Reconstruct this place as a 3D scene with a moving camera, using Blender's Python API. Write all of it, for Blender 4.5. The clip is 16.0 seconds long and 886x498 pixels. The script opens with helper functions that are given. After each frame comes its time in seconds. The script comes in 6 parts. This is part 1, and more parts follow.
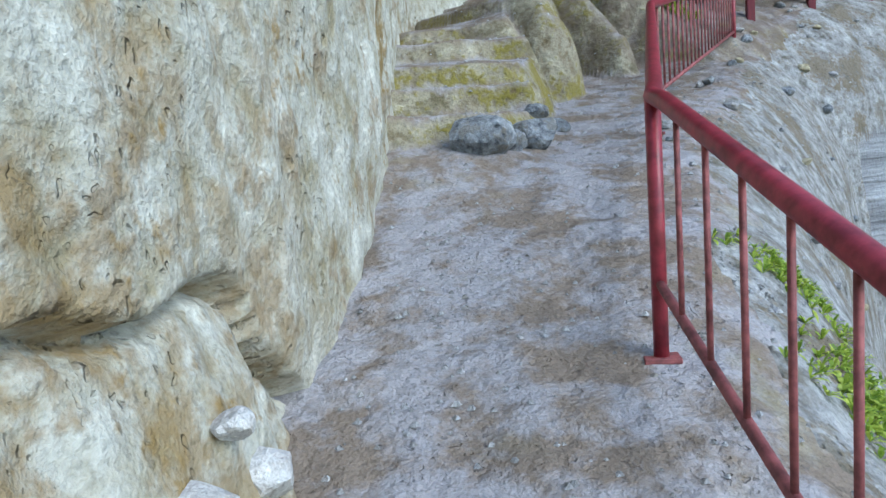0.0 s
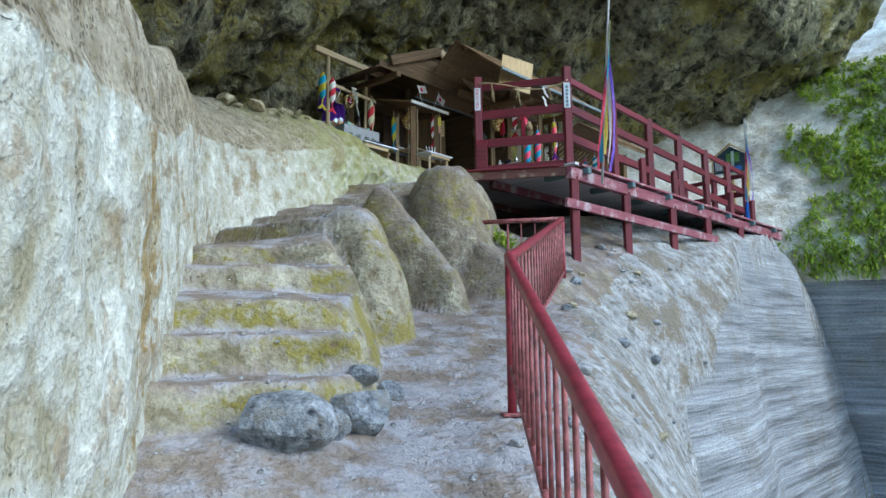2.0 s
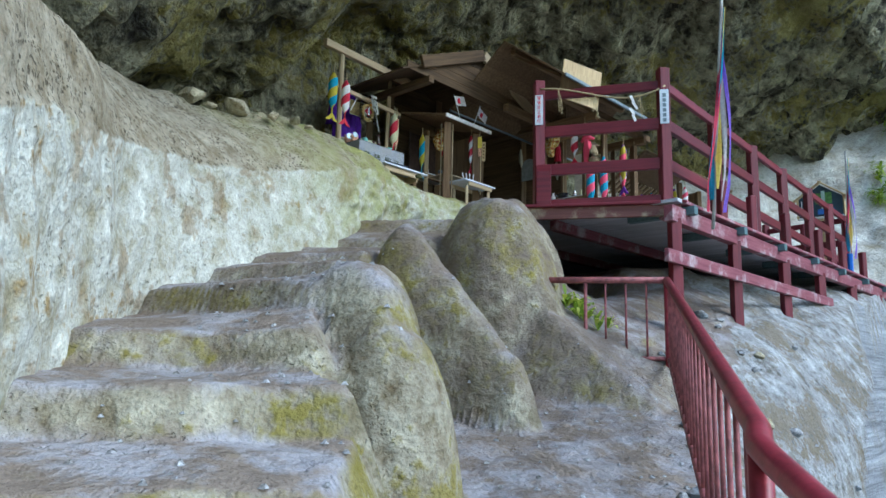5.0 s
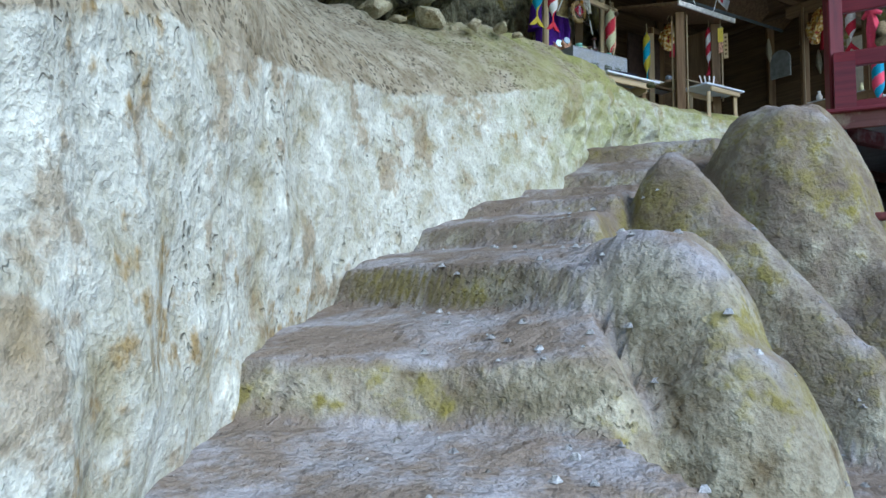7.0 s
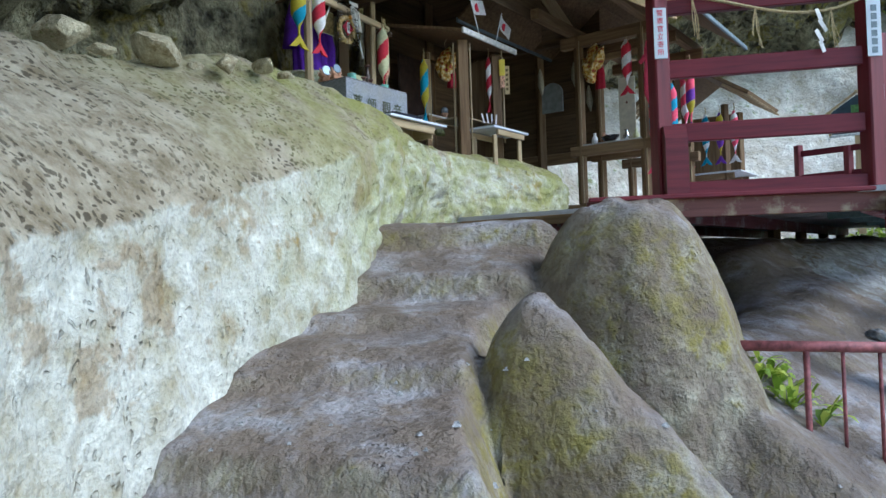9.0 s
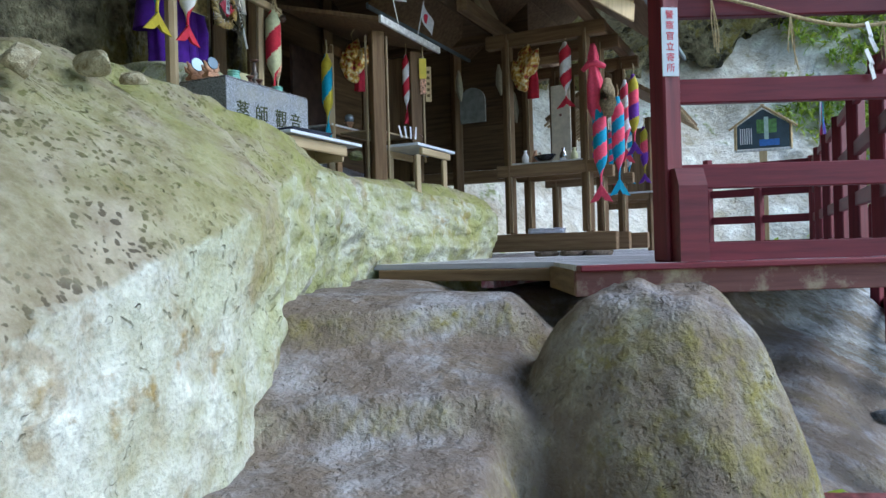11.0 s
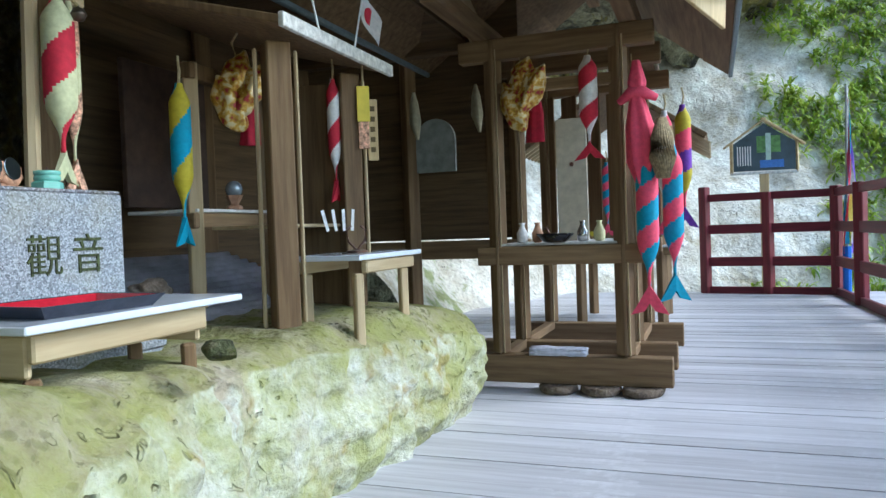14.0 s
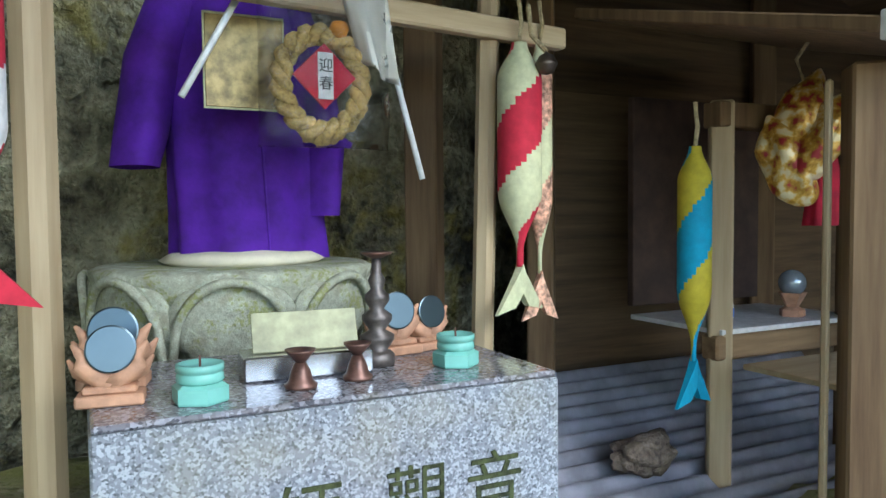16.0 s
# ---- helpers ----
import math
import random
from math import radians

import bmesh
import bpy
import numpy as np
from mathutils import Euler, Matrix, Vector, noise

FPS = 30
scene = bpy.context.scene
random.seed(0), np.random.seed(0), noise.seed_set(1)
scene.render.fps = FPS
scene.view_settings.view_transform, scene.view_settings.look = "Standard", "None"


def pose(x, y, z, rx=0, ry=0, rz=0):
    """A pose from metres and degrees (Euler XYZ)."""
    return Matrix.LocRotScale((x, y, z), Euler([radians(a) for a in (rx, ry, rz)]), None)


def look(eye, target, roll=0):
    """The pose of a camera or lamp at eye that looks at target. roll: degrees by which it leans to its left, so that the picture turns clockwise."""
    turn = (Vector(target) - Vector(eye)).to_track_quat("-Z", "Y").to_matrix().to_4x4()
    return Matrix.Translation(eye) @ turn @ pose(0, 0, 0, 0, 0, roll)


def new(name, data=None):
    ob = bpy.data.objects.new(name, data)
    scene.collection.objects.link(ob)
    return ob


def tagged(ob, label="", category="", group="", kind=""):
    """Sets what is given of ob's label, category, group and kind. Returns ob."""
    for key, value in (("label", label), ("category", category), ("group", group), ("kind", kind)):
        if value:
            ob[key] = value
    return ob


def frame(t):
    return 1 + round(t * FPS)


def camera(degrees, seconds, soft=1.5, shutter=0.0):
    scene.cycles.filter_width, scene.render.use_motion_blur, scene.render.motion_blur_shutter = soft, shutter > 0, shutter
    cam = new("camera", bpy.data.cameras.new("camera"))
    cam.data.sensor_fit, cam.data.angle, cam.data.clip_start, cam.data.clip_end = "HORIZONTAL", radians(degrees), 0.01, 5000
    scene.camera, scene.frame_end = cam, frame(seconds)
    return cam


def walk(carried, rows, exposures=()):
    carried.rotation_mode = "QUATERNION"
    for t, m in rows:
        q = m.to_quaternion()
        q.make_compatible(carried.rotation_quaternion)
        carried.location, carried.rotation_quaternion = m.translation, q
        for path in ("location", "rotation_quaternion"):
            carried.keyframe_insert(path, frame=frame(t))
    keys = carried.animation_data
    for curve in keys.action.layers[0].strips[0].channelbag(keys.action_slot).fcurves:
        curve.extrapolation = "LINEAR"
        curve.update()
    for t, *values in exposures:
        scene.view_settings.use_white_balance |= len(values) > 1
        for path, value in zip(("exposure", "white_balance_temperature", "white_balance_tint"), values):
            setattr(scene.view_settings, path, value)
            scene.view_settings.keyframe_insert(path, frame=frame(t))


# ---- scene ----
cam = camera(62.5, 16.0)
PATH = [
    (0, (1.332, -0.239, 1.497), (1.087, 1.732, 1.257), -4.1),
    (0.5, (1.256, 0.046, 1.675), (1.353, 2.035, 1.49), -2.5),
    (1, (1.315, 0.403, 1.836), (1.533, 2.39, 1.765), -0.8),
    (1.5, (1.262, 0.846, 1.921), (1.524, 2.826, 2.03), -0.5),
    (2, (1.22, 1.264, 2.027), (1.521, 3.224, 2.288), -0.6),
    (2.5, (1.266, 1.779, 2.143), (1.582, 3.729, 2.455), -0.7),
    (3, (1.279, 2.2, 2.206), (1.6, 4.144, 2.546), -0.6),
    (3.2, (1.286, 2.386, 2.264), (1.612, 4.328, 2.617), -0.4),
    (5.3, (1.355, 4.37, 2.776), (1.581, 6.328, 3.116), 2.0),
    (5.5, (1.281, 4.517, 2.798), (1.469, 6.483, 3.114), 1.9),
    (6, (1.122, 4.889, 2.907), (1.223, 6.873, 3.14), 1.9),
    (6.5, (1.039, 5.324, 3.044), (0.968, 7.317, 3.194), 1.0),
    (7, (0.955, 5.64, 3.159), (0.716, 7.622, 3.278), 0.0),
    (7.5, (0.752, 6.066, 3.475), (0.492, 8.046, 3.593), -0.7),
    (8, (0.76, 6.525, 3.691), (0.709, 8.518, 3.855), -1.5),
    (8.5, (0.731, 6.829, 3.941), (0.977, 8.807, 4.099), -1.5),
    (9, (0.638, 7.259, 4.172), (1.139, 9.195, 4.212), -1.9),
    (9.5, (0.702, 7.676, 4.406), (1.318, 9.578, 4.441), -1.5),
    (9.7, (0.711, 7.826, 4.492), (1.372, 9.713, 4.542), -1.6),
    (11.8, (0.834, 9.415, 4.867), (1.793, 11.169, 4.808), -2.0),
    (12, (0.896, 9.568, 4.958), (1.896, 11.298, 4.885), -2.2),
    (12.5, (1.099, 10.004, 5.083), (2.158, 11.699, 5.002), -2.4),
    (13, (1.285, 10.398, 5.229), (2.382, 12.068, 5.142), -2.6),
    (13.5, (1.475, 10.847, 5.393), (2.571, 12.518, 5.306), -2.5),
    (14, (1.724, 11.238, 5.585), (2.738, 12.961, 5.533), -2.1),
    (14.5, (1.907, 11.639, 5.684), (2.761, 13.448, 5.673), -1.1),
    (15, (1.941, 11.928, 5.873), (2.375, 13.88, 5.878), -1.1),
    (15.5, (2.046, 12.155, 5.941), (1.985, 14.154, 5.922), -0.4),
    (16, (2.138, 12.364, 6.044), (1.671, 14.306, 5.951), -0.5),
]
LIGHTNESS = [(0.0, 1.2, 5700, 1), (2.0, 1.43, 5600, 0), (6.5, 1.45, 5400, 2), (9.0, 1.5, 5450, 4), (12.5, 1.72, 5450, 3), (14.5, 2.0, 5600, 0), (16.0, 2.05, 5650, 3)]
walk(cam, [(t, look(eye, target, roll)) for t, eye, target, roll in PATH], LIGHTNESS)

# ---- light ----
world = bpy.data.worlds.new("world")
scene.world = world
world.use_nodes = True
wn = world.node_tree
sky = wn.nodes.new("ShaderNodeTexSky")
sky.sky_type = "NISHITA"
sky.sun_disc = False
sky.sun_elevation = radians(40)
sky.sun_rotation = radians(124)
wn.links.new(sky.outputs[0], wn.nodes["Background"].inputs[0])
wn.nodes["Background"].inputs[1].default_value = 0.145
sun_data = bpy.data.lights.new("sun", "SUN")
sun_data.energy, sun_data.angle, sun_data.color = 0.7, radians(22), (1.0, 0.97, 0.94)
sun = new("sun", sun_data)
sun.matrix_world = look((24, -4, 24.2), (3, 10, 3))


# ---- materials ----
def shader(name):
    m = bpy.data.materials.new(name)
    m.use_nodes = True
    n = m.node_tree
    return m, n, n.nodes["Principled BSDF"]


def node(n, kind, **sets):
    d = n.nodes.new(kind)
    for k, v in sets.items():
        d.inputs[k.replace("_", " ")].default_value = v
    return d


def noise_tex(n, scale, detail=6.0, rough=0.55, stretch=None):
    c = n.nodes.new("ShaderNodeTexCoord")
    t = node(n, "ShaderNodeTexNoise", Scale=scale, Detail=detail, Roughness=rough)
    src = c.outputs["Object"]
    if stretch:
        mp = node(n, "ShaderNodeMapping", Scale=stretch)
        n.links.new(src, mp.inputs[0])
        src = mp.outputs[0]
    n.links.new(src, t.inputs["Vector"])
    return t.outputs[0]


def ramp(n, fac, stops):
    r = n.nodes.new("ShaderNodeValToRGB")
    e = r.color_ramp.elements
    while len(e) < len(stops):
        e.new(0.5)
    for el, (p, col) in zip(e, stops):
        el.position = p
        el.color = (*col, 1) if len(col) == 3 else col
    n.links.new(fac, r.inputs[0])
    return r.outputs[0]


def grey(v):
    return (v, v, v)


def mixc(n, fac, a, b):
    m = n.nodes.new("ShaderNodeMix")
    m.data_type = "RGBA"
    for sock, val in ((m.inputs[0], fac), (m.inputs[6], a), (m.inputs[7], b)):
        if hasattr(val, "is_linked"):
            n.links.new(val, sock)
        else:
            sock.default_value = (*val, 1) if isinstance(val, tuple) else val
    return m.outputs[2]


def maths(n, op, a, b=None):
    m = n.nodes.new("ShaderNodeMath")
    m.operation = op
    for sock, val in zip(m.inputs, (a, b)):
        if val is None:
            continue
        if hasattr(val, "is_linked"):
            n.links.new(val, sock)
        else:
            sock.default_value = val
    return m.outputs[0]


def bump(n, bsdf, height, strength=0.5, distance=0.03):
    b = node(n, "ShaderNodeBump", Strength=strength, Distance=distance)
    n.links.new(height, b.inputs["Height"])
    n.links.new(b.outputs[0], bsdf.inputs["Normal"])


def rock(name, pale, dark, moss, moss_at=0.6, pits=0.5, scale=1.0, stain=0.5, rough=0.92, streak=(1, 1, 1), relief=0.05, stain_col=(0.16, 0.13, 0.08)):
    """Soft weathered tuff: two tones, patches of stain, cracks, small holes and moss."""
    m, n, b = shader(name)
    big = noise_tex(n, 0.9 * scale, 5)
    mid = noise_tex(n, 3.6 * scale, 7, 0.62, streak)
    chip = noise_tex(n, 11 * scale, 4, 0.55, streak)
    fine = noise_tex(n, 45 * scale, 3, 0.6)
    tone = maths(n, "ADD", maths(n, "MULTIPLY", mid, 0.72), maths(n, "MULTIPLY", chip, 0.28))
    white = tuple(min(0.85, c * 1.3 + 0.03) for c in pale)
    col = ramp(n, tone, [(0.36, dark), (0.47, tuple(0.35 * d + 0.65 * p for d, p in zip(dark, pale))), (0.54, pale), (0.63, white)])
    edge = maths(n, "ADD", maths(n, "MULTIPLY", noise_tex(n, 2.1 * scale, 6, 0.6), 0.75), maths(n, "MULTIPLY", chip, 0.25))
    col = mixc(n, ramp(n, edge, [(0.535, grey(0)), (0.585, grey(stain))]), col, stain_col)
    ms = ramp(n, maths(n, "ADD", maths(n, "MULTIPLY", big, 0.65), maths(n, "MULTIPLY", chip, 0.35)), [(moss_at, grey(0)), (moss_at + 0.06, grey(0.85))])
    col = mixc(n, ms, col, moss)
    tint = ramp(n, fine, [(0.34, grey(0.72)), (0.5, grey(1.0)), (0.66, grey(1.1))])
    mu = n.nodes.new("ShaderNodeMix")
    mu.data_type, mu.blend_type = "RGBA", "MULTIPLY"
    mu.inputs[0].default_value = 0.8
    n.links.new(col, mu.inputs[6]), n.links.new(tint, mu.inputs[7])
    vo = node(n, "ShaderNodeTexVoronoi", Scale=15 * scale)
    tc = n.nodes.new("ShaderNodeTexCoord")
    wob = node(n, "ShaderNodeTexNoise", Scale=6 * scale, Detail=3.0)
    n.links.new(tc.outputs["Object"], wob.inputs["Vector"])
    warp = n.nodes.new("ShaderNodeVectorMath")
    warp.operation = "MULTIPLY_ADD"
    warp.inputs[1].default_value = (0.30 / scale,) * 3
    n.links.new(wob.outputs["Color"], warp.inputs[0]), n.links.new(tc.outputs["Object"], warp.inputs[2])
    n.links.new(warp.outputs[0], vo.inputs["Vector"])
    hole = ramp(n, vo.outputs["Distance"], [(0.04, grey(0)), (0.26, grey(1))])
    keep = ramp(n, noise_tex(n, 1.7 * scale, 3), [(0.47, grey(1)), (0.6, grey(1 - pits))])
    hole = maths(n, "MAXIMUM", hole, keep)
    # the holes' shade is also put into the colour
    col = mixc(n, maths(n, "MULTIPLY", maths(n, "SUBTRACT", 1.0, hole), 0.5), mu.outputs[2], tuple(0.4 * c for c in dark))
    n.links.new(col, b.inputs["Base Color"])
    b.inputs["Roughness"].default_value = rough
    b.inputs["Specular IOR Level"].default_value = 0.2
    h = maths(n, "ADD", maths(n, "ADD", maths(n, "MULTIPLY", mid, 0.8), maths(n, "MULTIPLY", chip, 0.45)), maths(n, "ADD", maths(n, "MULTIPLY", fine, 0.08), maths(n, "MULTIPLY", hole, 0.4)))
    bump(n, b, h, 1.0, relief * 1.5)
    return m


def plain(name, col, rough=0.6, metal=0.0, vary=0.15, scale=30.0, relief=0.0, spec=0.4):
    m, n, b = shader(name)
    t = noise_tex(n, scale, 5, 0.6)
    lo, hi = tuple(c * (1 - vary) for c in col), tuple(min(1, c * (1 + vary)) for c in col)
    n.links.new(ramp(n, t, [(0.35, lo), (0.65, hi)]), b.inputs["Base Color"])
    b.inputs["Roughness"].default_value, b.inputs["Metallic"].default_value = rough, metal
    b.inputs["Specular IOR Level"].default_value = spec
    if relief:
        bump(n, b, t, 0.6, relief)
    return m


def timber(name, col, dark, along="z", rough=0.75, wear=None):
    """Grained wood; each piece shifts its grain and tone at random."""
    m, n, b = shader(name)
    c = n.nodes.new("ShaderNodeTexCoord")
    oi = n.nodes.new("ShaderNodeObjectInfo")
    mp = node(n, "ShaderNodeMapping", Scale={"x": (2, 30, 30), "y": (30, 2, 30), "z": (30, 30, 2)}[along])
    n.links.new(c.outputs["Object"], mp.inputs[0])
    shift = n.nodes.new("ShaderNodeVectorMath")
    shift.operation = "ADD"
    n.links.new(mp.outputs[0], shift.inputs[0])
    n.links.new(maths(n, "MULTIPLY", oi.outputs["Random"], 40.0), shift.inputs[1])
    t = node(n, "ShaderNodeTexNoise", Scale=1.0, Detail=5.0, Roughness=0.6)
    n.links.new(shift.outputs[0], t.inputs["Vector"])
    cc = ramp(n, t.outputs[0], [(0.3, dark), (0.65, col)])
    tone = ramp(n, oi.outputs["Random"], [(0.0, grey(0.78)), (1.0, grey(1.1))])
    mu = n.nodes.new("ShaderNodeMix")
    mu.data_type, mu.blend_type = "RGBA", "MULTIPLY"
    mu.inputs[0].default_value = 1.0
    n.links.new(cc, mu.inputs[6]), n.links.new(tone, mu.inputs[7])
    out = mu.outputs[2]
    if wear:
        w = ramp(n, noise_tex(n, 3.0, 8, 0.7), [(0.52, grey(0)), (0.66, grey(0.8))])
        out = mixc(n, w, out, wear)
    n.links.new(out, b.inputs["Base Color"])
    b.inputs["Roughness"].default_value = rough
    b.inputs["Specular IOR Level"].default_value = 0.3
    bump(n, b, t.outputs[0], 0.35, 0.004)
    return m


def up_facing(n, lo, hi):
    """0 on steep faces, 1 on flat ones."""
    g = n.nodes.new("ShaderNodeNewGeometry")
    sp = n.nodes.new("ShaderNodeSeparateXYZ")
    n.links.new(g.outputs["Normal"], sp.inputs[0])
    wob = maths(n, "MULTIPLY", maths(n, "SUBTRACT", noise_tex(n, 3.2, 6), 0.5), 0.9)
    return ramp(n, maths(n, "ADD", sp.outputs[2], wob), [(lo, grey(0)), (hi, grey(1))])


def dusty(m, dust, dust_dark, lo=0.62, hi=0.9):
    """Dust lying on the flat parts of a rock material."""
    n = m.node_tree
    b = n.nodes["Principled BSDF"]
    src = b.inputs["Base Color"].links[0].from_socket
    d = ramp(n, noise_tex(n, 2.6, 8, 0.68), [(0.44, dust_dark), (0.56, dust)])
    speck = ramp(n, noise_tex(n, 70, 3, 0.7), [(0.32, grey(0.62)), (0.45, grey(1.0)), (0.68, grey(1.12))])
    mu = n.nodes.new("ShaderNodeMix")
    mu.data_type, mu.blend_type = "RGBA", "MULTIPLY"
    mu.inputs[0].default_value = 0.75
    n.links.new(d, mu.inputs[6]), n.links.new(speck, mu.inputs[7])
    n.links.new(mixc(n, up_facing(n, lo, hi), src, mu.outputs[2]), b.inputs["Base Color"])
    return m


def tone_along(m, green, start, end, lo=0.34, hi=0.60):
    """Growth, stain or a darker tone that thickens along the wall or path from one place to another."""
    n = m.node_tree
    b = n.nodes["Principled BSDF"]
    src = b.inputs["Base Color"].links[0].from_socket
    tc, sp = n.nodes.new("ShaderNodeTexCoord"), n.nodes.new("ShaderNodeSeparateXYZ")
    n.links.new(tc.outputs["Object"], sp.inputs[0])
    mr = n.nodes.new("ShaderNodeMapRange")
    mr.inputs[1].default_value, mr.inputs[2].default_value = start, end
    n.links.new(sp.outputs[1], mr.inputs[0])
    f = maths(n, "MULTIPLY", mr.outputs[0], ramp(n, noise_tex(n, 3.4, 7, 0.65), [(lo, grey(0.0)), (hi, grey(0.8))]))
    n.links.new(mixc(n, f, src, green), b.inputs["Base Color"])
    return m


def stratified(m, pale, dark, spots):
    """A darker pebbly bed above the pale one, along the mesh's own stratum line."""
    n = m.node_tree
    b = n.nodes["Principled BSDF"]
    src = b.inputs["Base Color"].links[0].from_socket
    at = n.nodes.new("ShaderNodeAttribute")
    at.attribute_name = "stratum"
    f = maths(n, "ADD", at.outputs["Fac"], maths(n, "MULTIPLY", maths(n, "SUBTRACT", noise_tex(n, 5, 6, 0.65), 0.5), 1.1))
    f = ramp(n, f, [(0.42, grey(0)), (0.62, grey(1))])
    col = ramp(n, noise_tex(n, 6, 8, 0.7), [(0.34, dark), (0.62, pale)])
    vo = node(n, "ShaderNodeTexVoronoi", Scale=30.0)
    tc = n.nodes.new("ShaderNodeTexCoord")
    wob = node(n, "ShaderNodeTexNoise", Scale=14.0, Detail=4.0)
    n.links.new(tc.outputs["Object"], wob.inputs["Vector"])
    warp = n.nodes.new("ShaderNodeVectorMath")
    warp.operation = "MULTIPLY_ADD"
    warp.inputs[1].default_value = (0.09, 0.09, 0.09)
    n.links.new(wob.outputs["Color"], warp.inputs[0]), n.links.new(tc.outputs["Object"], warp.inputs[2])
    n.links.new(warp.outputs[0], vo.inputs["Vector"])
    # pits of the bed, drawn flat: their shade painted as dark spots
    near = maths(n, "SUBTRACT", vo.outputs["Distance"], maths(n, "MULTIPLY", noise_tex(n, 9, 3), 0.5))
    sp = maths(n, "MULTIPLY", ramp(n, near, [(0.02, grey(1)), (0.14, grey(0))]), ramp(n, noise_tex(n, 2.2, 4), [(0.36, grey(0.15)), (0.54, grey(0.85))]))
    col = mixc(n, sp, col, spots)
    n.links.new(mixc(n, f, src, col), b.inputs["Base Color"])
    return m


m_wall = tone_along(stratified(rock("tuff_wall", (0.51, 0.51, 0.445), (0.32, 0.285, 0.185), (0.27, 0.18, 0.055), 0.575, 0.65, 1.0, 0.6, streak=(1, 1, 1.15), relief=0.042, stain_col=(0.22, 0.145, 0.06)), (0.40, 0.355, 0.265), (0.17, 0.135, 0.08), (0.06, 0.048, 0.03)), (0.27, 0.28, 0.075), 10.4, 12.4)
m_wall = tone_along(m_wall, (0.27, 0.185, 0.075), 3.4, 0.9, 0.46, 0.58)
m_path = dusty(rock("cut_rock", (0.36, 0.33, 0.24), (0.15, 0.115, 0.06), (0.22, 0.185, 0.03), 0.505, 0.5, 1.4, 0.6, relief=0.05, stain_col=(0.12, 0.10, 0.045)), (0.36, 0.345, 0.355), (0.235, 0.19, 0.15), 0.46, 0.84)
# the upper steps turn a darker brown between y 7.2 and 10.2
m_path = tone_along(m_path, (0.17, 0.132, 0.105), 7.2, 10.2, 0.36, 0.58)
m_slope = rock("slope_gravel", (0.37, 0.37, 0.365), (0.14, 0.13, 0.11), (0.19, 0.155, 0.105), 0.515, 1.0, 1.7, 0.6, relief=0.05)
m_green = rock("undergrowth", (0.07, 0.10, 0.03), (0.03, 0.045, 0.015), (0.05, 0.09, 0.02), 0.5, 0.3, 0.6, 0.4)
# the roof's near-black tones hold part of the cave's shade in the colour
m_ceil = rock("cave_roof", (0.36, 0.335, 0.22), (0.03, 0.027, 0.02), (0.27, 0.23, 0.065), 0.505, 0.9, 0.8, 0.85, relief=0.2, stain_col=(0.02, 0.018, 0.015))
m_pale = rock("pale_cliff", (0.66, 0.63, 0.56), (0.40, 0.35, 0.25), (0.20, 0.23, 0.06), 0.58, 0.5, 0.5, 0.3, relief=0.08)
m_strata = rock("layered_rock", (0.30, 0.31, 0.325), (0.12, 0.12, 0.125), (0.12, 0.13, 0.07), 0.68, 0.3, 0.5, 0.3, streak=(0.12, 0.12, 2.8), relief=0.09)
m_red = plain("red_paint", (0.20, 0.022, 0.035), 0.45, 0, 0.3, 9, 0.002)
m_redwood = timber("red_timber", (0.185, 0.02, 0.04), (0.11, 0.012, 0.025), "z", 0.5)
m_deck = timber("deck_boards", (0.60, 0.59, 0.63), (0.47, 0.455, 0.49), "x", 0.55, (0.66, 0.65, 0.69))
m_wood = timber("old_timber", (0.22, 0.14, 0.07), (0.105, 0.064, 0.033), "z", 0.75)
m_newwood = timber("fresh_timber", (0.56, 0.42, 0.22), (0.40, 0.28, 0.14), "z", 0.6)


# ---- mesh helpers ----
def mesh_of(name, verts, faces, mat, smooth=False):
    me = bpy.data.meshes.new(name)
    me.from_pydata(verts, [], faces)
    me.materials.append(mat)
    if smooth:
        me.shade_smooth()
    me.update()
    return me


def part(name, bm, mat, parent=None, label="", smooth=False):
    me = bpy.data.meshes.new(name)
    bmesh.ops.recalc_face_normals(bm, faces=bm.faces)
    bm.to_mesh(me)
    bm.free()
    me.materials.append(mat)
    if smooth:
        me.shade_smooth()
    ob = new(name, me)
    ob.parent = parent
    if label:
        ob["label"] = label
    return ob


def thing(name, at, turn=0, label="", category="", group="", kind=""):
    e = new(name)
    e.matrix_basis = pose(*at, 0, 0, turn)
    e.empty_display_size = 0.1
    return tagged(e, label, category, group, kind)


def box(bm, lo, hi, bev=0.0, m=None):
    """An upright box between two corners, its edges bevelled."""
    r = bmesh.ops.create_cube(bm, size=1)
    vs = r["verts"]
    for v in vs:
        v.co = Vector([lo[i] + (v.co[i] + 0.5) * (hi[i] - lo[i]) for i in range(3)])
    if bev:
        es = list({e for v in vs for e in v.link_edges})
        out = bmesh.ops.bevel(bm, geom=es, offset=bev, segments=1, affect="EDGES")
        vs = list({v for f in out["faces"] for v in f.verts} | {v for v in vs if v.is_valid})
    if m is not None:
        bmesh.ops.transform(bm, matrix=m, verts=vs)
    return bm


def cube(lo, hi, bev=0.0, m=None):
    return box(bmesh.new(), lo, hi, bev, m)


def beam(a, b, wide, high, bev=0.006, bm=None, roll=0):
    """A squared timber from a to b."""
    a, b = Vector(a), Vector(b)
    m = Matrix.Translation(a) @ (b - a).to_track_quat("X", "Z").to_matrix().to_4x4() @ pose(0, 0, 0, roll)
    return box(bm or bmesh.new(), (0, -wide / 2, -high / 2), ((b - a).length, wide / 2, high / 2), bev, m)


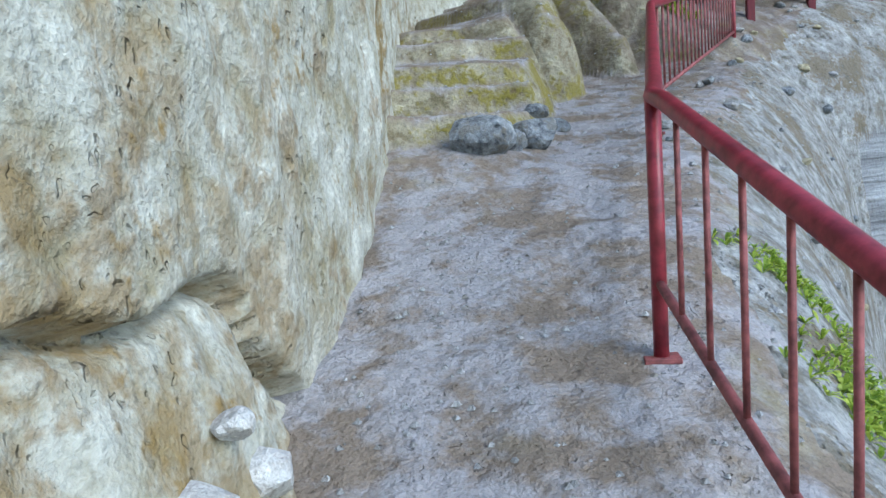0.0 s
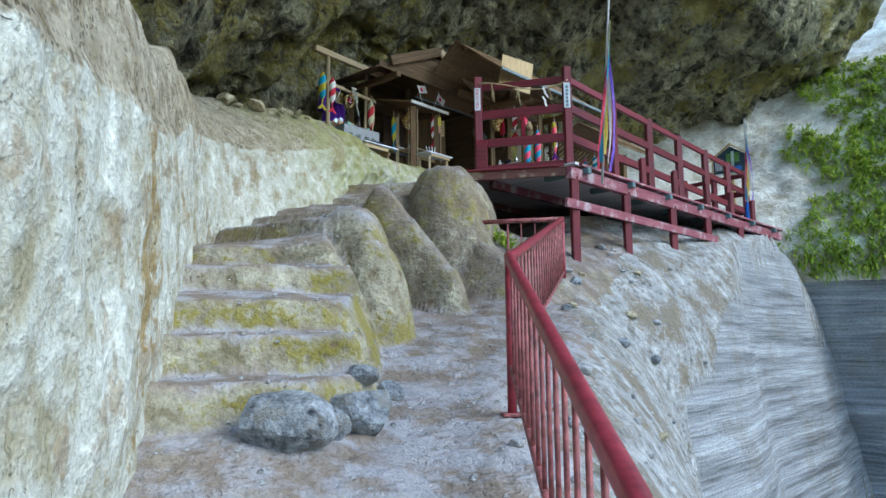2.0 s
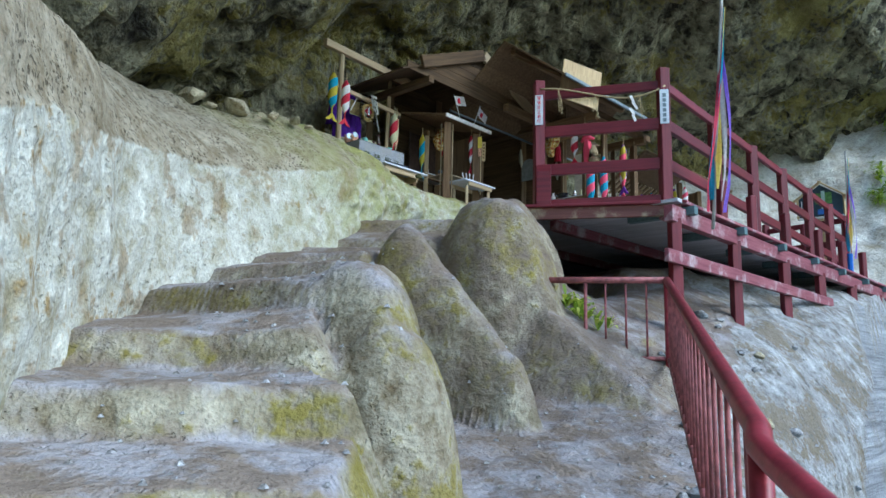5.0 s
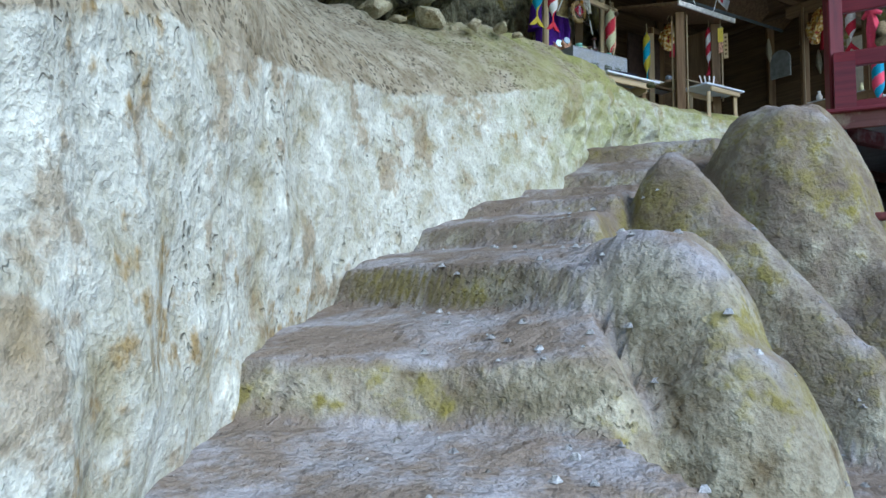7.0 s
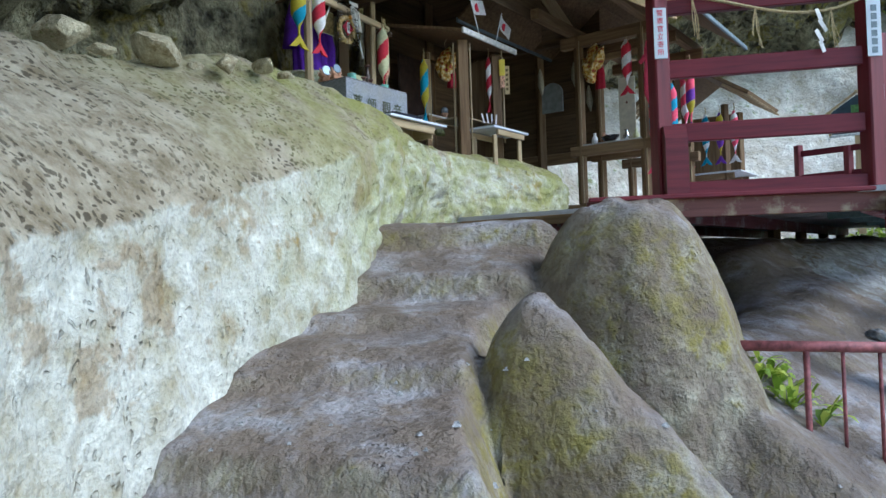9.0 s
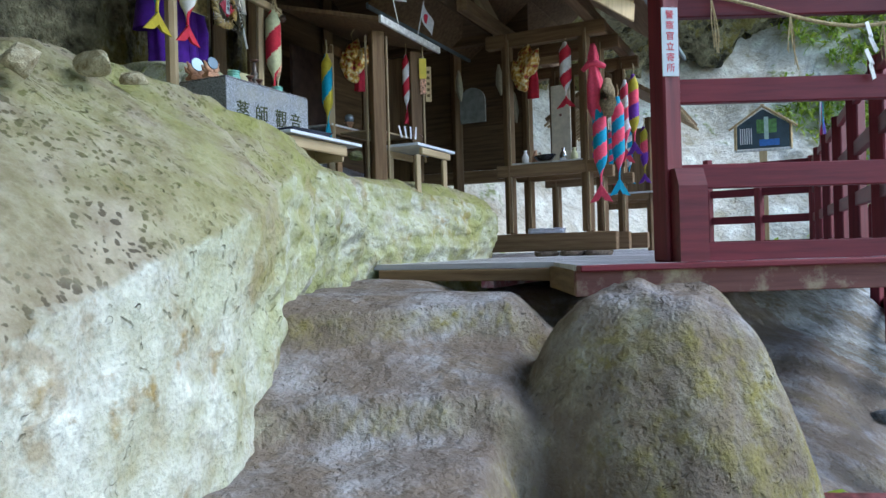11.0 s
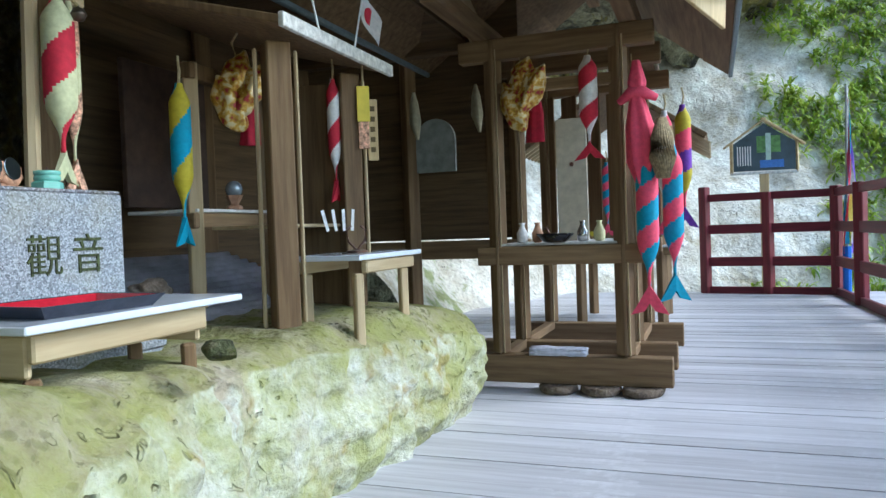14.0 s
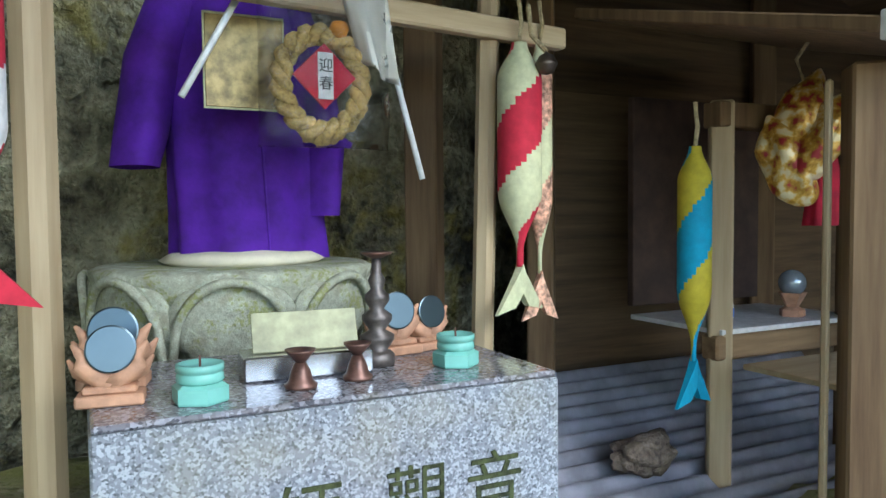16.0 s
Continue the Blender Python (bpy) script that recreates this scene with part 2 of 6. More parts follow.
def rod(points, radius, seg=10, bm=None, caps=True, radii=None):
    """A round bar along a line of points."""
    bm = bm or bmesh.new()
    pts = [Vector(p) for p in points]
    rings = []
    for i, p in enumerate(pts):
        d = (pts[min(i + 1, len(pts) - 1)] - pts[max(i - 1, 0)]).normalized()
        q = d.to_track_quat("Z", "Y").to_matrix()
        r = radii[i] if radii else radius
        rings.append([bm.verts.new(p + q @ Vector((r * math.cos(k * math.tau / seg), r * math.sin(k * math.tau / seg), 0))) for k in range(seg)])
    for a, b in zip(rings, rings[1:]):
        for k in range(seg):
            bm.faces.new((a[k], a[(k + 1) % seg], b[(k + 1) % seg], b[k]))
    if caps:
        bm.faces.new(rings[0][::-1]), bm.faces.new(rings[-1])
    return bm


def lathe(profile, seg=24, bm=None, at=(0, 0, 0)):
    """A turned body from (radius, height) steps."""
    bm = bm or bmesh.new()
    at = Vector(at)
    rings = [[bm.verts.new(at + Vector((max(r, 1e-4) * math.cos(k * math.tau / seg), max(r, 1e-4) * math.sin(k * math.tau / seg), z))) for k in range(seg)] for r, z in profile]
    for a, b in zip(rings, rings[1:]):
        for k in range(seg):
            bm.faces.new((a[k], a[(k + 1) % seg], b[(k + 1) % seg], b[k]))
    bm.faces.new(rings[0][::-1]), bm.faces.new(rings[-1])
    return bm


def fbm(x, y, z, s, octaves=4):
    return noise.fractal(Vector((x * s, y * s, z * s)), 1.0, 2.1, octaves)


def line_at(pts, k, v):
    """The rest of a row of tuples, read between the rows at v along column k."""
    for a, b in zip(pts, pts[1:]):
        if v <= b[k] or b is pts[-1]:
            f = max(0.0, min(1.0, (v - a[k]) / (b[k] - a[k])))
            return [p + (q - p) * f for p, q in zip(a, b)]


def sstep(a, b, v):
    f = max(0.0, min(1.0, (v - a) / (b - a)))
    return f * f * (3 - 2 * f)


# ---- directions of the plan ----
# the deck: s runs along its long rail, w out over the slope; the altar ledge: u along its front, v into the rock
S_AX, W_AX = Vector((0.776, 0.631, 0)), Vector((0.631, -0.776, 0))
DECK0 = Vector((4.62, 11.2, 0))
DECK = 4.58
U_AX, V_AX = Vector((0.766, 0.642, 0)), Vector((-0.642, 0.766, 0))
ALTAR0 = Vector((1.408, 13.24, 0))
TURN_S, TURN_U = math.degrees(math.atan2(0.631, 0.776)), math.degrees(math.atan2(0.642, 0.766))


def sw(s, w, z):
    p = DECK0 + S_AX * s + W_AX * w
    return Vector((p.x, p.y, z))


def uv(u, v, z):
    p = ALTAR0 + U_AX * u + V_AX * v
    return Vector((p.x, p.y, z))


# ---- ground: path, rock-cut stairs, boulders, slope, pit ----
# each step: left end, right end, height of its edge, height at the foot of its riser
STEPS = [
    ((0.22, 5.12), (1.02, 5.34), 1.84, 1.63), ((0.15, 5.72), (1.38, 6.00), 2.11, 1.87), ((0.10, 6.40), (1.31, 6.66), 2.33, 2.13),
    ((0.05, 7.08), (1.42, 7.36), 2.67, 2.46), ((-0.08, 7.92), (1.19, 7.80), 2.92, 2.75),
    ((-0.05, 9.24), (1.17, 8.22), 3.30, 3.09), ((0.24, 10.00), (1.23, 9.28), 3.56, 3.41),
    ((0.52, 10.56), (1.43, 10.12), 3.78, 3.65), ((0.83, 10.99), (1.71, 10.72), 3.93, 3.84),
    ((1.18, 11.50), (1.98, 11.18), 4.10, 3.97), ((1.42, 12.03), (2.40, 11.72), 4.46, 4.26),
    ((1.80, 13.50), (3.28, 12.85), 4.48, 4.46)]
RAIL = [(2.16, -1.00, -0.40), (1.80, 2.58, 0.68), (2.35, 5.82, 1.59), (4.18, 10.30, 2.64)]
EDGE = [(-9.0, 2.6), (2.5, 1.98), (5.8, 2.58), (10.3, 4.40), (12.0, 5.7)]
PATH_LINE = [(-10.0, -3.2), (2.88, 0.785), (3.6, 1.01), (5.82, 1.58), (10.3, 2.62), (14.0, 3.36)]


def lines_side(st, x, y):
    (ax, ay), (bx, by) = st[0], st[1]
    dx, dy = bx - ax, by - ay
    return (dx * (y - ay) - dy * (x - ax)) / math.hypot(dx, dy)


def right_edge(y):
    pts = [(p[1][1], p[1][0]) for p in STEPS]
    return line_at(pts, 0, y)[1]


def bumpy(x, y, c, r, h, turn, sharp=1.0):
    """A rounded boulder's top at x, y, or None outside it."""
    a = radians(turn)
    dx, dy = x - c[0], y - c[1]
    p, q = (dx * math.cos(a) + dy * math.sin(a)) / r[0], (-dx * math.sin(a) + dy * math.cos(a)) / r[1]
    d = p * p + q * q
    return None if d > 1 else c[2] + h * (1 - d ** sharp) ** 0.5 - h


# where the slope under the deck breaks off: distance along the deck, width
BRINK = [(0.0, 1.3), (1.6, 1.2), (2.9, 1.0), (3.8, 0.85), (4.4, 0.65), (4.9, 0.45), (5.6, 0.28), (9.0, 0.22)]


def path_z(y):
    return line_at(PATH_LINE, 0, y)[1]


def ground_z(x, y):
    n0, n1, n2 = fbm(x, y, 0, 1.1, 2), fbm(x, y, 0, 1.1), fbm(x, y, 3, 5.0)
    zp = path_z(y) + 0.05 * n1 + 0.018 * n2
    zp += 0.17 * sstep(4.0, 5.1, y) * sstep(1.7, 0.8, x) * sstep(6.8, 6.2, y)
    e = x - line_at(EDGE, 0, y)[1]
    if e > 0:
        zp -= 0.25 * e + 0.75 * min(e, 1.2) ** 2 + 5.0 * max(0, e - 1.2)
    s, w = (x - 4.62) * 0.776 + (y - 11.2) * 0.631, (x - 4.62) * 0.631 - (y - 11.2) * 0.776
    base = 3.24 + 0.16 * max(-1.6, min(s, 9))
    if w > 0.1:
        brink = line_at(BRINK, 0, s)[1] + 0.16 * fbm(x, y, 0, 0.6, 1)
        zr = base - 0.3 * w - 0.72 * min(w, brink) ** 2 - 7.0 * max(0, w - brink)
    else:
        zr = min(base + 0.55 * (0.1 - w), DECK - 0.3)
    if s < -1.6:
        zr -= 1.6 * (-1.6 - s)
    if s > 8.2:
        zr = min(zr, 4.2) - 0.5 * (s - 8.2)
    z = max(zp, zr + 0.12 * n0 + 0.02 * n2)
    floor = -3.2 + 0.5 * n0
    z = max(z, floor)
    if 5.0 < y < 14 and x < 3.6:
        i = -1
        for j, st in enumerate(STEPS):
            if lines_side(st, x, y + 0.11 * n0) > 0:
                i = j
        if i >= 0:
            d0 = lines_side(STEPS[i], x, y + 0.11 * n0)
            if i + 1 < len(STEPS):
                d1 = -lines_side(STEPS[i + 1], x, y + 0.11 * n0)
                zs = STEPS[i][2] + (STEPS[i + 1][3] - STEPS[i][2]) * max(0, min(1, d0 / max(0.05, d0 + d1)))
                if i >= 5:
                    zs -= 0.06 * math.exp(-((d0 - 0.1) / 0.15) ** 2) * (0.5 + n1)
            else:
                zs = STEPS[i][2]
            r = sstep(0, 0.08, d0)
            zs = STEPS[i][3] + (zs - STEPS[i][3]) * r + 0.022 * n1 + 0.012 * n2
            out = x - right_edge(y) + 0.08 * n1
            if out > 0:
                zs -= (1.9 * out + 1.5 * out * out) if i < 9 else 0.55 * out + 0.5 * out * out
            z = max(z, zs)
    for c, r, h, turn, sharp in (
            ((1.40, 8.62, 3.37), (0.80, 0.42), 1.30, 102, 1.9), ((1.52, 8.20, 3.02), (0.55, 0.46), 1.30, 120, 1.5),
            ((2.76, 11.22, 4.54), (0.74, 0.64), 1.9, -30, 1.4), ((2.98, 11.00, 3.92), (0.60, 0.52), 1.9, -50, 1.2), ((3.20, 11.68, 4.43), (0.50, 0.42), 1.5, -40, 1.3)):
        b = bumpy(x, y, c, (r[0] * (1 + 0.12 * n1), r[1] * (1 + 0.12 * n1)), h, turn, sharp)
        if b is not None:
            z = max(z, b + 0.05 * n2 + 0.05 * n1)
    # the hollow under the deck's notch
    z -= 2.3 * math.exp(-((x - 3.42) / 0.42) ** 2 - ((y - 12.52) / 0.45) ** 2)
    z -= 1.6 * math.exp(-((x - 3.95) / 0.6) ** 2 - ((y - 13.2) / 0.7) ** 2)
    # the slanting ridge beside the upper steps
    ax, ay, bx, by = 1.82, 10.25, 2.56, 9.42
    f = max(0.0, min(1.0, ((x - ax) * (bx - ax) + (y - ay) * (by - ay)) / ((bx - ax) ** 2 + (by - ay) ** 2)))
    d = math.hypot(x - ax - f * (bx - ax), y - ay - f * (by - ay)) / (0.36 - 0.07 * f + 0.05 * n1)
    if d < 1:
        z = max(z, 4.04 - 1.14 * f ** 1.1 + 1.3 * ((1 - d * d) ** 0.5 - 1) + 0.04 * n2)
    return z


def spread(lo, a, b, hi, fine, grow=1.22):
    """Grid lines, fine between a and b and ever wider outside."""
    mid = list(np.arange(a, b, fine))
    left, right, st, p = [], [], fine, a
    while p > lo:
        st *= grow
        p -= st
        left.append(p)
    st, p = fine, mid[-1]
    while p < hi:
        st *= grow
        p += st
        right.append(p)
    return left[::-1] + mid + right


def grid_faces(nx, ny):
    return [(j * nx + i, j * nx + i + 1, (j + 1) * nx + i + 1, (j + 1) * nx + i) for j in range(ny - 1) for i in range(nx - 1)]


gx, gy = spread(-60, -0.2, 7.6, 400, 0.040, 1.06), spread(-200, 1.6, 12.9, 400, 0.036, 1.06)
verts = [(x, y, ground_z(x, y)) for y in gy for x in gx]
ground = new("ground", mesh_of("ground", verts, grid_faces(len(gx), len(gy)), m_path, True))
ground.data.materials.append(m_slope), ground.data.materials.append(m_green), ground.data.materials.append(m_strata)
zone = []
for j in range(len(gy) - 1):
    for i in range(len(gx) - 1):
        x, y = gx[i], gy[j]
        e = x - line_at(EDGE, 0, y)[1] + 0.35 * fbm(x, y, 1, 1.3)
        away = max(x - 30, -8 - y, y - 24, -3 - x)
        along, out = (x - 4.62) * 0.776 + (y - 11.2) * 0.631, (x - 4.62) * 0.631 - (y - 11.2) * 0.776
        zone.append(2 if away > 0 else 1 if verts[j * len(gx) + i][2] < -2.6 else 3 if along > 0.5 and out > line_at(BRINK, 0, along)[1] + 0.05 else 1 if e > 0.15 and (x > 3.4 or y < 9) else 0)
ground.data.polygons.foreach_set("material_index", zone)
tagged(ground, "grey dusty rock path with rock-cut steps and steep gravel slope", "ground", "", "structure")

# ---- the cliff wall beside the path, turning into the altar ledge ----
# along the foot: x, y, height of the top, height of the pale zone's upper edge
FOOT = [
    (0.62, -6.0, 3.7, 2.2), (0.50, 0.0, 3.6, 2.45), (0.44, 2.45, 3.65, 2.75), (0.44, 3.45, 3.65, 2.9), (0.38, 4.7, 3.67, 3.1), (0.29, 5.5, 3.75, 3.25),
    (0.19, 6.3, 4.05, 3.45), (0.12, 6.75, 4.25, 3.65), (0.05, 7.25, 4.35, 3.83), (-0.03, 8.45, 4.58, 4.08), (0.0, 9.2, 4.87, 4.24), (0.25, 9.97, 5.1, 4.37),
    (0.66, 10.75, 5.23, 4.57), (1.18, 11.53, 5.47, 4.83), (1.58, 12.42, 5.38, 5.10), (2.20, 13.43, 5.22, 5.16), (3.03, 14.10, 5.23, 5.11),
    (3.62, 14.50, 5.2, 5.05), (3.96, 14.88, 5.1, 4.95), (3.98, 15.5, 5.1, 4.9), (3.6, 16.6, 5.1, 4.9)]


def smooth_line(rows, step):
    """Points along a soft curve through the rows."""
    out = []
    for i in range(len(rows) - 1):
        p = [np.array(rows[max(0, min(len(rows) - 1, i + k))]) for k in (-1, 0, 1, 2)]
        count = max(1, int(math.hypot(*(p[2] - p[1])[:2]) / step))
        for k in range(count):
            f = k / count
            out.append(0.5 * (2 * p[1] + (p[2] - p[0]) * f + (2 * p[0] - 5 * p[1] + 4 * p[2] - p[3]) * f * f + (3 * p[1] - p[0] - 3 * p[2] + p[3]) * f ** 3))
    out.append(np.array(rows[-1]))
    return out


def cliff_profile(y_along, top, band, low):
    """(out, height) pairs from the foot up and back over the top."""
    rows = []
    for k in range(110):
        z = low + (band - low) * k / 109
        rows.append((0.0, z))
    slope = 0.55 * sstep(8.0, 9.8, y_along) * (1 - sstep(11.5, 12.6, y_along)) + 0.12
    for k in range(1, 15):
        f = k / 14
        rows.append((-slope * f ** 1.4 - 0.02, band + (top - band) * (1 - (1 - f) ** 1.5) if slope < 0.2 else band + (top - band) * f))
    back = -slope - 0.02
    for k in range(1, 18):
        f = k / 17
        rows.append((back - 4.2 * f ** 1.7, top + 0.10 * f))
    return rows


# the broken edge of a hollow low in the wall: y, height
LIP = [(0.6, 1.27), (0.87, 1.25), (1.07, 1.23), (1.21, 1.20), (1.42, 1.205), (1.65, 1.23), (1.81, 1.24), (1.90, 1.165), (1.97, 0.97), (2.18, 0.785), (2.38, 0.68), (2.5, 0.5)]
foot = smooth_line(FOOT, 0.04)
cols, verts = 0, []
for i, p in enumerate(foot):
    a, b = foot[max(0, i - 1)], foot[min(len(foot) - 1, i + 1)]
    d = Vector((b[0] - a[0], b[1] - a[1], 0)).normalized()
    nrm = Vector((d.y, -d.x, 0))
    low = min(path_z(p[1]) - 0.6, 4.0) if p[1] < 13 else 4.1
    prof = cliff_profile(p[1], p[2], p[3], low)
    cols = len(prof)
    ledge = sstep(11.0, 12.4, p[1])
    for o, z in prof:
        n1, n2 = fbm(p[0], p[1], z, 0.9), fbm(p[0] + 7, p[1], z * 0.7, 4.5)
        lip = line_at(LIP, 0, p[1])[1] + 0.05 * n2
        if 0.3 < p[1] < 2.5 and z < lip + 0.02:
            o -= 0.08 * sstep(-0.02, 0.02, lip - z) * sstep(0.3, 0.8, p[1]) * sstep(2.5, 2.36, p[1]) - 0.24 * max(0.0, lip - z)
            o -= 0.09 * math.exp(-((z - lip + 0.03) / 0.025) ** 2) * sstep(0.5, 0.9, p[1])
        hollow = 0.10 * ledge * math.sin(math.pi * max(0, min(1, (z - 4.45) / 0.8)))
        q = Vector((p[0], p[1], z)) + nrm * (o + 0.055 * n1 + 0.022 * n2 + hollow + (0.035 * fbm(p[0], p[1], z, 11, 2) + 0.05 * fbm(p[0], p[1], z, 3.5, 3)) * ledge)
        q.z += (0.04 * n2 + 0.03 * n1) * sstep(-0.2, -0.6, o) * (1 - ledge) - 0.05 * sstep(0, -0.25, o) * ledge * abs(n2)
        verts.append(q)
cliff = new("wall_cliff", mesh_of("wall_cliff", verts, grid_faces(cols, len(foot)), m_wall, True))
layer = cliff.data.attributes.new("stratum", "FLOAT", "POINT")
layer.data.foreach_set("value", [max(0.0, min(1.0, (k % cols - 106) / 5)) for k in range(len(verts))])
tagged(cliff, "pale weathered tuff cliff wall with moss and a flat altar ledge", "cliff", "", "structure")


# ---- the cave's roof and back, the far cliff ----
def roof_z(u, v):
    back = 4.6 + 1.5 * sstep(-4.5, -1.2, u) + 1.2 * sstep(-1.2, 0.1, u) + 0.42 * max(0, min(u, 4.5)) - 0.15 * max(0, min(u - 5, 8))
    z = back + 0.42 * (0.9 - v) + 0.9 * max(0, -3.6 - v) * sstep(4.0, 7.0, u)
    wall = 1.25 + 0.55 * max(0, min(u - 1.2, 2.2))
    if u < -0.4:
        wall = 1.25 - 0.5 * sstep(-0.4, -3.5, u)
    if v > wall:
        z -= 9.0 * (v - wall) ** 0.8
    return max(z, 4.2)


us, vs_ = np.arange(-15, 17, 0.14), list(np.arange(-6, -2, 0.16)) + list(np.arange(-2, 0.8, 0.12)) + list(np.arange(0.8, 3.4, 0.05))
verts = []
for v in vs_:
    for u in us:
        p = uv(u, v, 0)
        n1, n2, n3 = fbm(p.x, p.y, 9, 0.45), fbm(p.x, p.y, 5, 1.7), fbm(p.x, p.y, 2, 5)
        verts.append((p.x + 0.15 * n2, p.y + 0.15 * n3, roof_z(u, v) + 0.55 * noise.voronoi(Vector((p.x * 0.9 + 0.3 * n2, p.y * 0.9, 0)))[0][0] - 0.2 + 0.22 * noise.voronoi(Vector((p.x * 2.6, p.y * 2.6 + 0.4 * n3, 0)))[0][0] - 0.08 + (0.6 * n1 + 0.5 * abs(n2)) * sstep(1.4, -1.5, v) + 0.16 * n3))
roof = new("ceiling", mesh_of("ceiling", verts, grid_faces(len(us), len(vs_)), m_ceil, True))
tagged(roof, "dark rough overhanging rock roof of a shallow cave", "cave roof", "", "structure")

FAR = [(5.2, 17.6, 0), (7.2, 18.9, 0), (9.2, 19.3, 0), (10.9, 19.3, 0), (12.6, 18.4, 0), (14.8, 16.8, 0), (18, 13.5, 0), (24, 9, 0), (34, 2, 0)]
line = smooth_line(FAR, 0.25)
verts, cols = [], 81
for i, p in enumerate(line):
    a, b = line[max(0, i - 1)], line[min(len(line) - 1, i + 1)]
    d = Vector((b[0] - a[0], b[1] - a[1], 0)).normalized()
    nrm = Vector((d.y, -d.x, 0))
    for k in range(cols):
        z = -10 + 24 * k / (cols - 1)
        n1, n2 = fbm(p[0], p[1], z, 0.5), fbm(p[0], p[1], z, 2.2)
        lean = -0.75 * max(0, z - 4.4) + (0.5 * math.sin(z * 5.0) * 0.18 if z < 3.5 else 0) - 0.25 * max(0, 3.5 - z) * (z < 3.5) * (p[0] > 10)
        verts.append(Vector((p[0], p[1], z)) + nrm * (lean + 0.35 * n1 + 0.12 * n2))
far = new("wall_far", mesh_of("wall_far", verts, grid_faces(cols, len(line)), m_pale, True))
far.data.materials.append(m_strata)
far.data.polygons.foreach_set("material_index", [1 if k < 45 else 0 for i in range(len(line) - 1) for k in range(cols - 1)])
tagged(far, "pale sandstone cliff behind the deck with patches of green", "cliff", "", "structure")


# ---- timbers ----
m_redbeam = timber("red_painted_beam", (0.17, 0.021, 0.03), (0.095, 0.012, 0.02), "x", 0.5)
m_beam = timber("old_beam", (0.245, 0.158, 0.08), (0.125, 0.072, 0.036), "x", 0.75)
# dark hall timber; on roof and gable its shade is in the colour
m_dimwood = timber("dimmed_timber", (0.15, 0.095, 0.048), (0.065, 0.04, 0.022), "x", 0.8)
m_palebeam = timber("pale_beam", (0.55, 0.43, 0.26), (0.40, 0.29, 0.16), "x", 0.6)
m_worn = timber("worn_red_beam", (0.30, 0.10, 0.12), (0.17, 0.04, 0.06), "x", 0.6, (0.52, 0.46, 0.47))
m_slate = plain("slate_paint", (0.10, 0.16, 0.17), 0.6)
m_fascia = timber("stained_fascia", (0.19, 0.075, 0.06), (0.12, 0.04, 0.035), "x", 0.6, (0.45, 0.38, 0.24))


def piece(name, a, b, wide, high, mat, parent, label="", bev=0.006, roll=0):
    """A squared timber from a to b as a part, its grain along it."""
    a, b = Vector(a), Vector(b)
    m = Matrix.Translation(a) @ (b - a).to_track_quat("X", "Z").to_matrix().to_4x4() @ pose(0, 0, 0, roll)
    ob = part(name, cube((0, -wide / 2, -high / 2), ((b - a).length, wide / 2, high / 2), bev), mat, parent, label)
    ob.matrix_basis = parent.matrix_basis.inverted() @ m if parent else m
    return ob


# ---- the deck ----
deck = tagged(new("deck"), "weathered grey board deck on red timber legs over the slope", "deck", "", "structure")


def deck_span(s):
    """The ends of the board at s."""
    if s > -0.18:
        left = -3.35 if s < 1.9 else -4.7
        return left, 0.2
    return -1.96 + (s + 0.19) / -0.81 * 0.37, 0.2 + s * 1.79


def board(s0, s1):
    """One deck board; its ends follow the deck's edge."""
    (a0, b0), (a1, b1) = deck_span(s0), deck_span(s1)
    if min(b0 - a0, b1 - a1) < 0.02:
        return
    z = DECK + random.uniform(-0.003, 0.003)
    base = sw(s0, 0, 0)
    bm = bmesh.new()
    rim = [(s0, a0), (s0, b0), (s1, b1), (s1, a1)]
    m = pose(base.x, base.y, 0, 0, 0, TURN_S - 90)
    low, high = ([bm.verts.new(m.inverted() @ sw(s, w, zz)) for s, w in rim] for zz in (z - 0.036, z))
    bm.faces.new(high), bm.faces.new(low[::-1])
    for k in range(4):
        bm.faces.new((low[k], low[(k + 1) % 4], high[(k + 1) % 4], high[k]))
    part("plank", bm, m_deck, deck).matrix_basis = m


s = -0.99
while s < 8.55:
    board(s, s + 0.133 if not s < -0.18 < s + 0.133 else -0.181)
    s = s + 0.136 if not s < -0.18 < s + 0.133 else -0.178
for w in (-0.05, -1.3, -2.4):
    piece("joist", sw(-0.2 if w < -0.5 else 0.0, w, DECK - 0.10), sw(8.5, w, DECK - 0.10), 0.09, 0.12, m_worn, deck)
a, b = sw(-0.02, 0.16, DECK - 0.09), sw(-1.0, -1.60, DECK - 0.09)
piece("fascia", b, a, 0.04, 0.13, m_fascia, deck, "dark red fascia board with peeling pale stain")
piece("edge_board", b + Vector((0, -0.03, 0.075)), a + Vector((0.05, -0.03, 0.075)), 0.12, 0.03, m_redbeam, deck)
piece("fascia", sw(-0.98, -1.58, DECK - 0.09), sw(-0.19, -1.97, DECK - 0.09), 0.035, 0.13, m_beam, deck)
piece("fascia", sw(-0.2, -1.97, DECK - 0.075), sw(-0.2, -3.2, DECK - 0.075), 0.035, 0.075, m_beam, deck)
piece("long_beam", sw(-0.25, 0.13, DECK - 0.16), sw(8.7, 0.13, DECK - 0.16), 0.10, 0.17, m_worn, deck, "red long beam, paint worn to pale wood")
piece("edge_board", sw(-0.05, 0.16, DECK - 0.02), sw(8.65, 0.16, DECK - 0.02), 0.13, 0.035, m_worn, deck)
for k in range(7):
    s = 0.1 + k * 1.32
    piece("joist_end", sw(s, -0.5, DECK - 0.09), sw(s, 0.27, DECK - 0.09), 0.09, 0.09, m_slate, deck)
